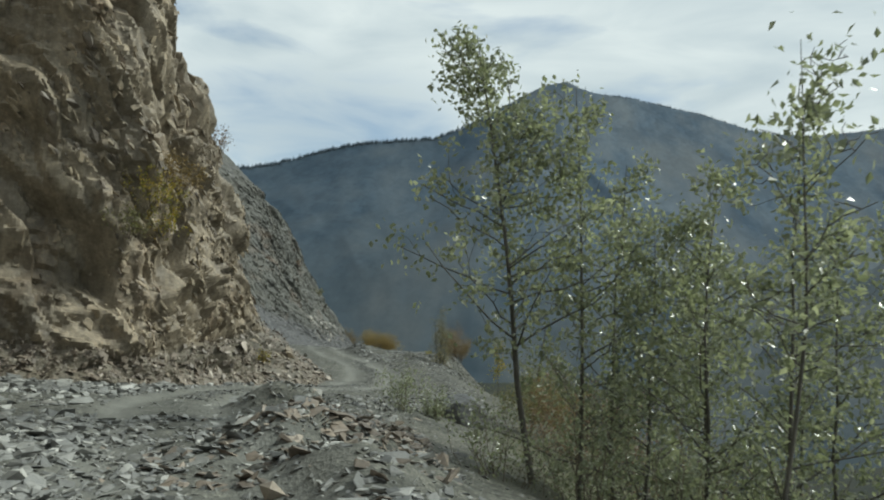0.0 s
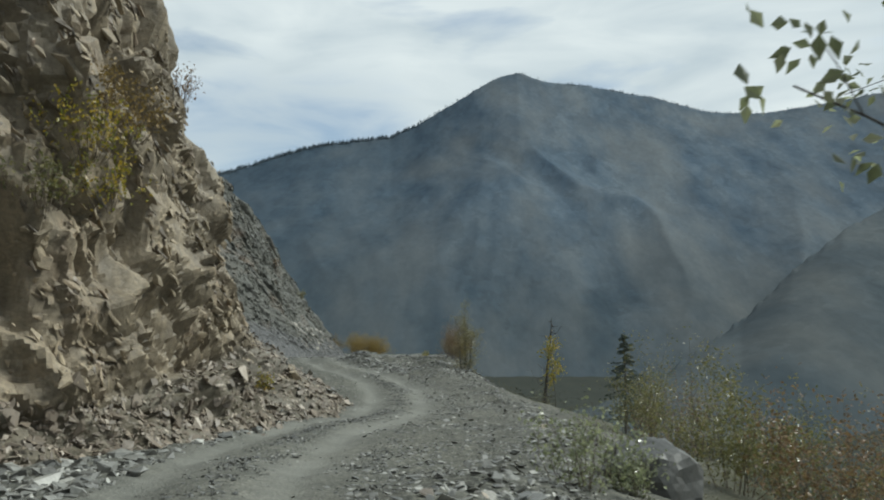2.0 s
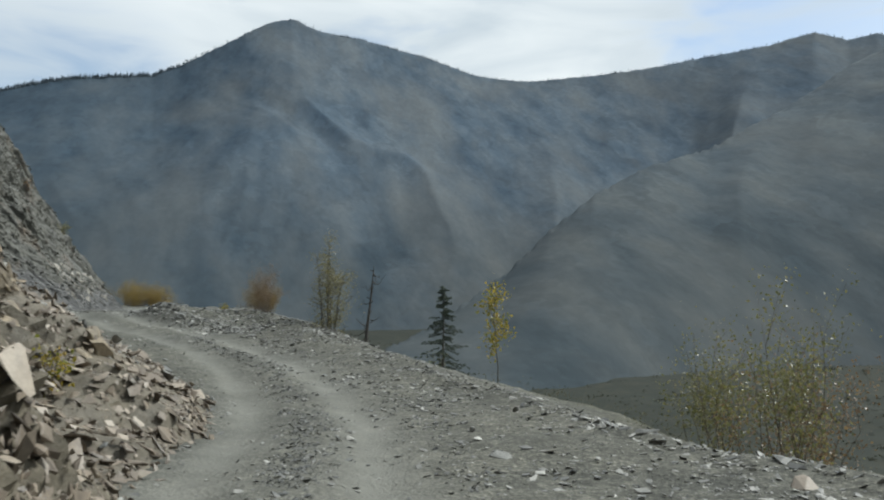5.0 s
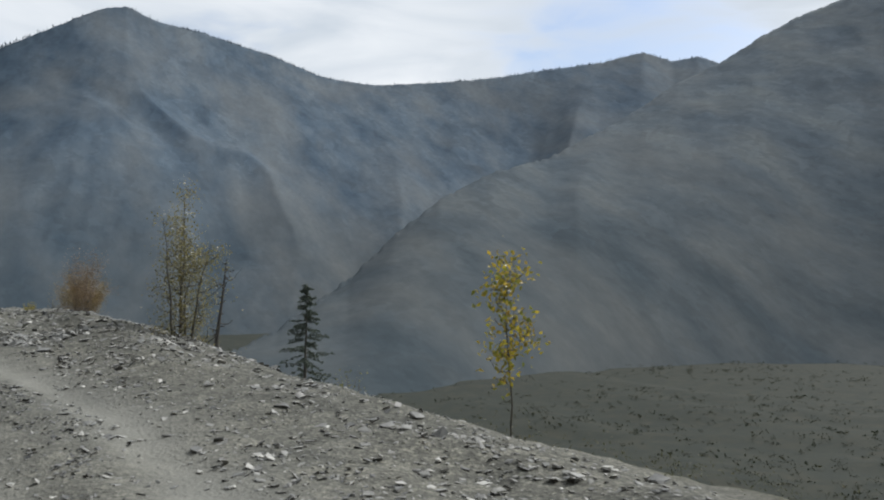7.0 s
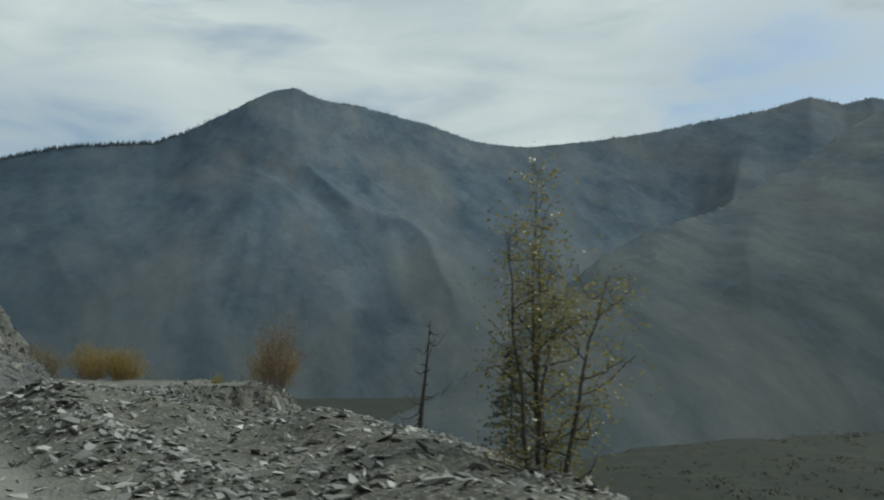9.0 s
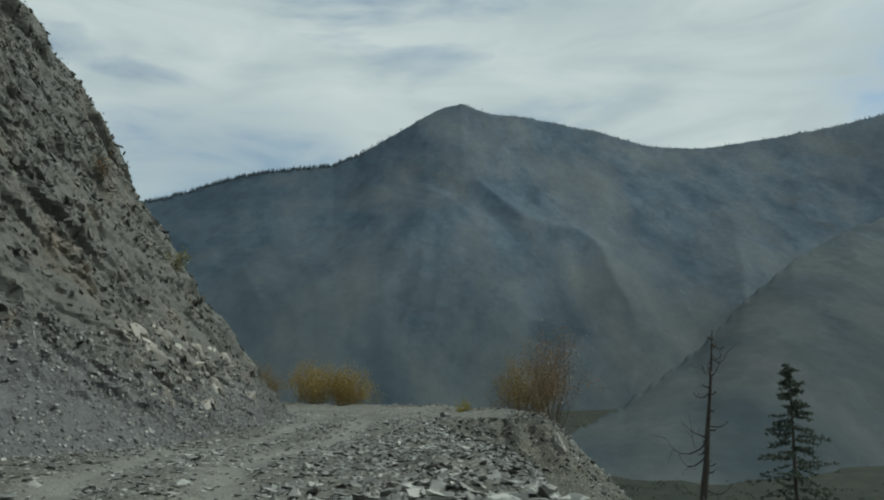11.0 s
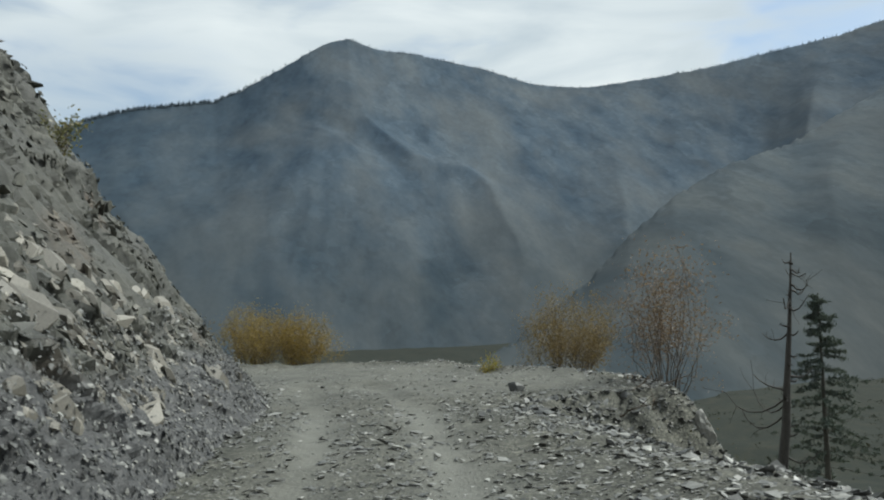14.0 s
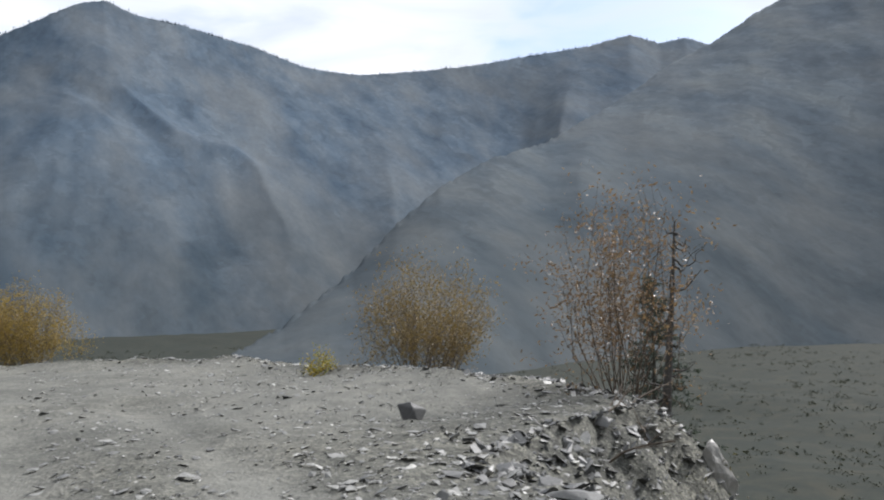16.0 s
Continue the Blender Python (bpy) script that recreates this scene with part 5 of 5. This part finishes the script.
for x, y, z, h, w, n, m, text in ((-7.9, 26.3, 4.5, 1.0, 1.3, 520, LEAF_YELLOW, "yellow-leaved bush rooted in a crack of the cliff"), (-8.0, 27.2, 3.9, 0.8, 1.2, 420, LEAF_YELLOW, "yellow-green bush rooted in a crack of the cliff"), (-8.2, 25.6, 4.0, 0.8, 1.1, 320, LEAF_OLIVE, "thin olive bush rooted in a crack of the cliff"), (-8.3, 28.2, 5.4, 1.0, 1.1, 420, LEAF_ORANGE, "orange-leaved bush rooted in a crack of the cliff"), (-8.2, 27.0, 5.6, 0.9, 1.0, 300, LEAF_ORANGE, "orange-leaved bush rooted in a crack of the cliff"), (-10.4, 35.5, 9.0, 1.1, 0.8, 200, LEAF_RUST, "small sparse shrub on the cliff top"), (-8.3, 36.2, 1.0, 0.75, 0.3, 110, LEAF_YELLOW, "small yellow-green weed at the cliff foot"), (-19.5, 81.0, 5.4, 0.8, 1.0, 420, LEAF_OLIVE, "low green shrub on the grey cliff"), (-20.0, 78.0, 8.2, 0.7, 0.5, 90, LEAF_RUST, "dry twiggy shrub on the grey cliff")):
    p = face_near(x, y, z)
    shrub((float(p[0]) + 0.1, float(p[1]), float(p[2]) - 0.1), h * 0.95, w * 1.4, 18, int(n * 1.6), 0.072, text, m, "cliff_shrub", 0.1)

# ---- single rocks that stand out ----
ROCK_DATA = {}


def rock(x, y, size, material, label, flat=1.0, z=None, turn=0.0, lean=0.0, name="rock"):
    key = (rng.integers(0, len(SHAPES)), material.name)
    if key not in ROCK_DATA:
        sv, sf = SHAPES[key[0]]
        bm = bmesh.new()
        vs = [bm.verts.new(v) for v in sv]
        for f in sf:
            bm.faces.new([vs[i] for i in f])
        bmesh.ops.bevel(bm, geom=bm.edges[:], offset=0.035, segments=1, affect="EDGES")
        me = bpy.data.meshes.new("rock")
        bm.to_mesh(me)
        bm.free()
        me.materials.append(material)
        ROCK_DATA[key] = me
    ob = tagged(new(name, ROCK_DATA[key]), label, "rock", "loose rocks beside the road")
    zz = gz_at(x, y, -size * 0.14 * flat) if z is None else z
    ob.matrix_world = pose(x, y, zz, lean, lean * 0.4, turn) @ Matrix.Diagonal((size, size, size * flat, 1))
    return ob


def boulder(x, y, z, size, material, label, seed):
    """A large worn rock: a ball broken into flat faces, with chipped edges."""
    bm = bmesh.new()
    bmesh.ops.create_icosphere(bm, subdivisions=4, radius=1.0)
    p = np.array([v.co[:] for v in bm.verts])
    planes = np.random.default_rng(seed).normal(0, 1, (16, 3))
    planes /= np.linalg.norm(planes, axis=1, keepdims=True)
    reach = np.random.default_rng(seed + 1).uniform(0.62, 0.9, 16)
    d = p @ planes.T
    r = np.minimum(1.0, np.where(d > 0.05, reach / np.maximum(d, 0.05), 9).min(1))
    r = r + 0.05 * fractal(p * 2.5, 3, seed) + 0.03 * facets(p * 5.0, seed, 1.0, 60.0)
    for v, k in zip(bm.verts, r):
        v.co = Vector((v.co.x * size[0] * k, v.co.y * size[1] * k, v.co.z * size[2] * k))
    me = bpy.data.meshes.new("boulder")
    bm.to_mesh(me)
    bm.free()
    me.materials.append(material)
    ob = tagged(new("boulder", me), label, "boulder")
    ob.location = (x, y, z)
    return ob


for x, y, s, m, fl in ((-2.07, 20.96, 0.26, STONE_PALE, 0.5), (-3.42, 34.83, 0.2, STONE_GREY, 0.35), (-2.85, 35.0, 0.12, STONE_PALE, 0.5), (-1.18, 32.8, 0.18, STONE_BROWN, 0.6), (-7.3, 62.5, 0.24, STONE_PALE, 0.8), (-11.1, 79.3, 0.22, STONE_GREY, 0.8), (-12.0, 97.3, 0.24, STONE_DARK, 0.7), (-10.6, 83.8, 0.22, STONE_DARK, 1.6), (-15.6, 81.2, 0.18, STONE_GREY, 0.7), (-6.6, 52.0, 0.15, STONE_GREY, 0.6), (-5.6, 53.0, 0.17, STONE_GREY, 0.6), (-0.9, 19.4, 0.3, STONE_BROWN, 0.6), (-0.4, 18.3, 0.24, STONE_GREY, 0.6), (-1.6, 22.6, 0.26, STONE_GREY, 0.6), (-5.8, 19.0, 0.2, STONE_PALE, 0.4)):
    rock(x, y, s, m, {"grey_stone": "grey angular rock lying on the gravel", "pale_stone": "pale flat slab of rock lying on the gravel", "brown_stone": "brown angular rock lying on the gravel", "dark_stone": "dark blocky rock lying on the gravel"}[m.name], fl, None, rng.uniform(0, 360), rng.normal(0, 8))
# dark block added for the shaded end face of the gravel bank
boulder(0.08, 26.3, -0.25, (0.85, 0.8, 0.82), STONE_DARK, "large dark block in place of the shaded end of the bank", 3)
boulder(-6.92, 82.7, -0.46, (0.27, 0.3, 0.56), STONE_PALE, "pale upright boulder in the bank below the edge", 8)
# fallen slabs on the talus
for k in range(55):
    y = rng.uniform(27, 46)
    p = cliff_spot(y, rng.uniform(-0.95, 0.0))
    s = float(min(max(rng.gamma(2.0, 0.04), 0.06), 0.22))
    rock(float(p[0]), float(p[1]), s, STONE_BROWN if rng.random() < 0.8 else STONE_GREY, "fallen angular slab of rock on the talus", 0.42, float(p[2]) + s * 0.08, rng.uniform(0, 360), rng.normal(8, 14))
for k in range(10):
    y = rng.uniform(68, 84)
    p = cliff_spot(y, rng.uniform(-0.95, 2.5))
    s = float(min(max(rng.gamma(2.5, 0.028), 0.04), 0.15))
    rock(float(p[0]), float(p[1]), s, STONE_GREY, "grey block of rock lodged on the scree", 0.9, float(p[2]) + s * 0.05, rng.uniform(0, 360), rng.normal(10, 18))


# ---- blocks of the rock face: broken beds that follow the dip ----


def block_mesh(long, wide, thick, cuts, material):
    """A block of bedrock: a box split along random planes, with worn edges."""
    bm = bmesh.new()
    bmesh.ops.create_cube(bm, size=2.0)
    for v in bm.verts:
        v.co = Vector((v.co.x * long + v.co.z * 0.25, v.co.y * wide, v.co.z * thick))
    for k in range(cuts):
        d = Vector((rng.normal(0, 0.9) / long, rng.normal(0, 1) / wide, rng.normal(0.3, 0.5) / thick)).normalized()
        reach = max(v.co.dot(d) for v in bm.verts)
        res = bmesh.ops.bisect_plane(bm, geom=bm.verts[:] + bm.edges[:] + bm.faces[:], plane_co=d * reach * rng.uniform(0.62, 0.88), plane_no=d, clear_outer=True)
        rim = [g for g in res["geom_cut"] if isinstance(g, bmesh.types.BMEdge)]
        if len(rim) > 2:
            bmesh.ops.contextual_create(bm, geom=rim)
    bmesh.ops.dissolve_limit(bm, angle_limit=0.03, verts=bm.verts, edges=bm.edges)
    bmesh.ops.bevel(bm, geom=bm.edges[:], offset=0.022, segments=1, affect="EDGES")
    bmesh.ops.triangulate(bm, faces=[f for f in bm.faces if len(f.verts) > 4])
    bmesh.ops.recalc_face_normals(bm, faces=bm.faces)
    me = bpy.data.meshes.new("block")
    bm.to_mesh(me)
    bm.free()
    me.materials.append(material)
    return me


SLABS = [block_mesh(1.0, rng.uniform(0.5, 0.85), rng.uniform(0.2, 0.32), 10, CLIFF) for _ in range(16)]


PALE = [block_mesh(1.0, rng.uniform(0.55, 0.9), rng.uniform(0.22, 0.36), 10, STONE_BLOCK) for _ in range(16)]


def bedded(p, inward, size, data, wild, sunk):
    """Set a block into the face: its length follows the dip, its broad side leans out of the hill."""
    ahead = Vector(e1.tolist()) + Vector(rng.normal(0, wild, 3).tolist())
    out = Vector((-inward[0], -inward[1], 0.45)) + Vector(rng.normal(0, wild, 3).tolist())
    ahead.normalize()
    side = out.cross(ahead).normalized()
    top = ahead.cross(side).normalized()
    m = Matrix((ahead, side, top)).transposed().to_4x4()
    m.translation = Vector(p.tolist()) + Vector((inward[0], inward[1], -0.15)) * size * sunk
    ob = part("slab", data, CLIFF_OB)
    ob.matrix_world = m @ Matrix.Scale(size, 4)


def nearest_face(y, z):
    i = np.argmin(np.abs(ry_ - y))
    return i, np.argmin(np.abs(CG[i, :, 2] - z) + 9 * (c_v < -0.4))


for k in range(290):
    y = rng.uniform(26.5, 41.5)
    z = 7.0 - (y - 26.5) * 0.42 + rng.normal(0, 1.25)
    i, j = nearest_face(y, min(max(z, 0.6), 7.6 - max(y - 30, 0) * 0.5))
    bedded(CG[i, j], (nx[i], ny[i]), float(min(max(rng.gamma(2.0, 0.09), 0.1), 0.36)), SLABS[k % len(SLABS)], 0.2, 0.3)
for k in range(290):
    y = float(np.clip(rng.normal(76.9, 2.0), 73.2, 82.5))
    v = rng.uniform(-0.4, max(0.5, 2.7 - 0.42 * abs(y - 76.0)))
    i, j = np.argmin(np.abs(ry_ - y)), np.argmin(np.abs(c_v - v))
    bedded(CG[i, j], (nx[i], ny[i]), float(min(max(rng.gamma(2.0, 0.068), 0.07), 0.32)), PALE[k % len(PALE)], 0.36, 0.42)
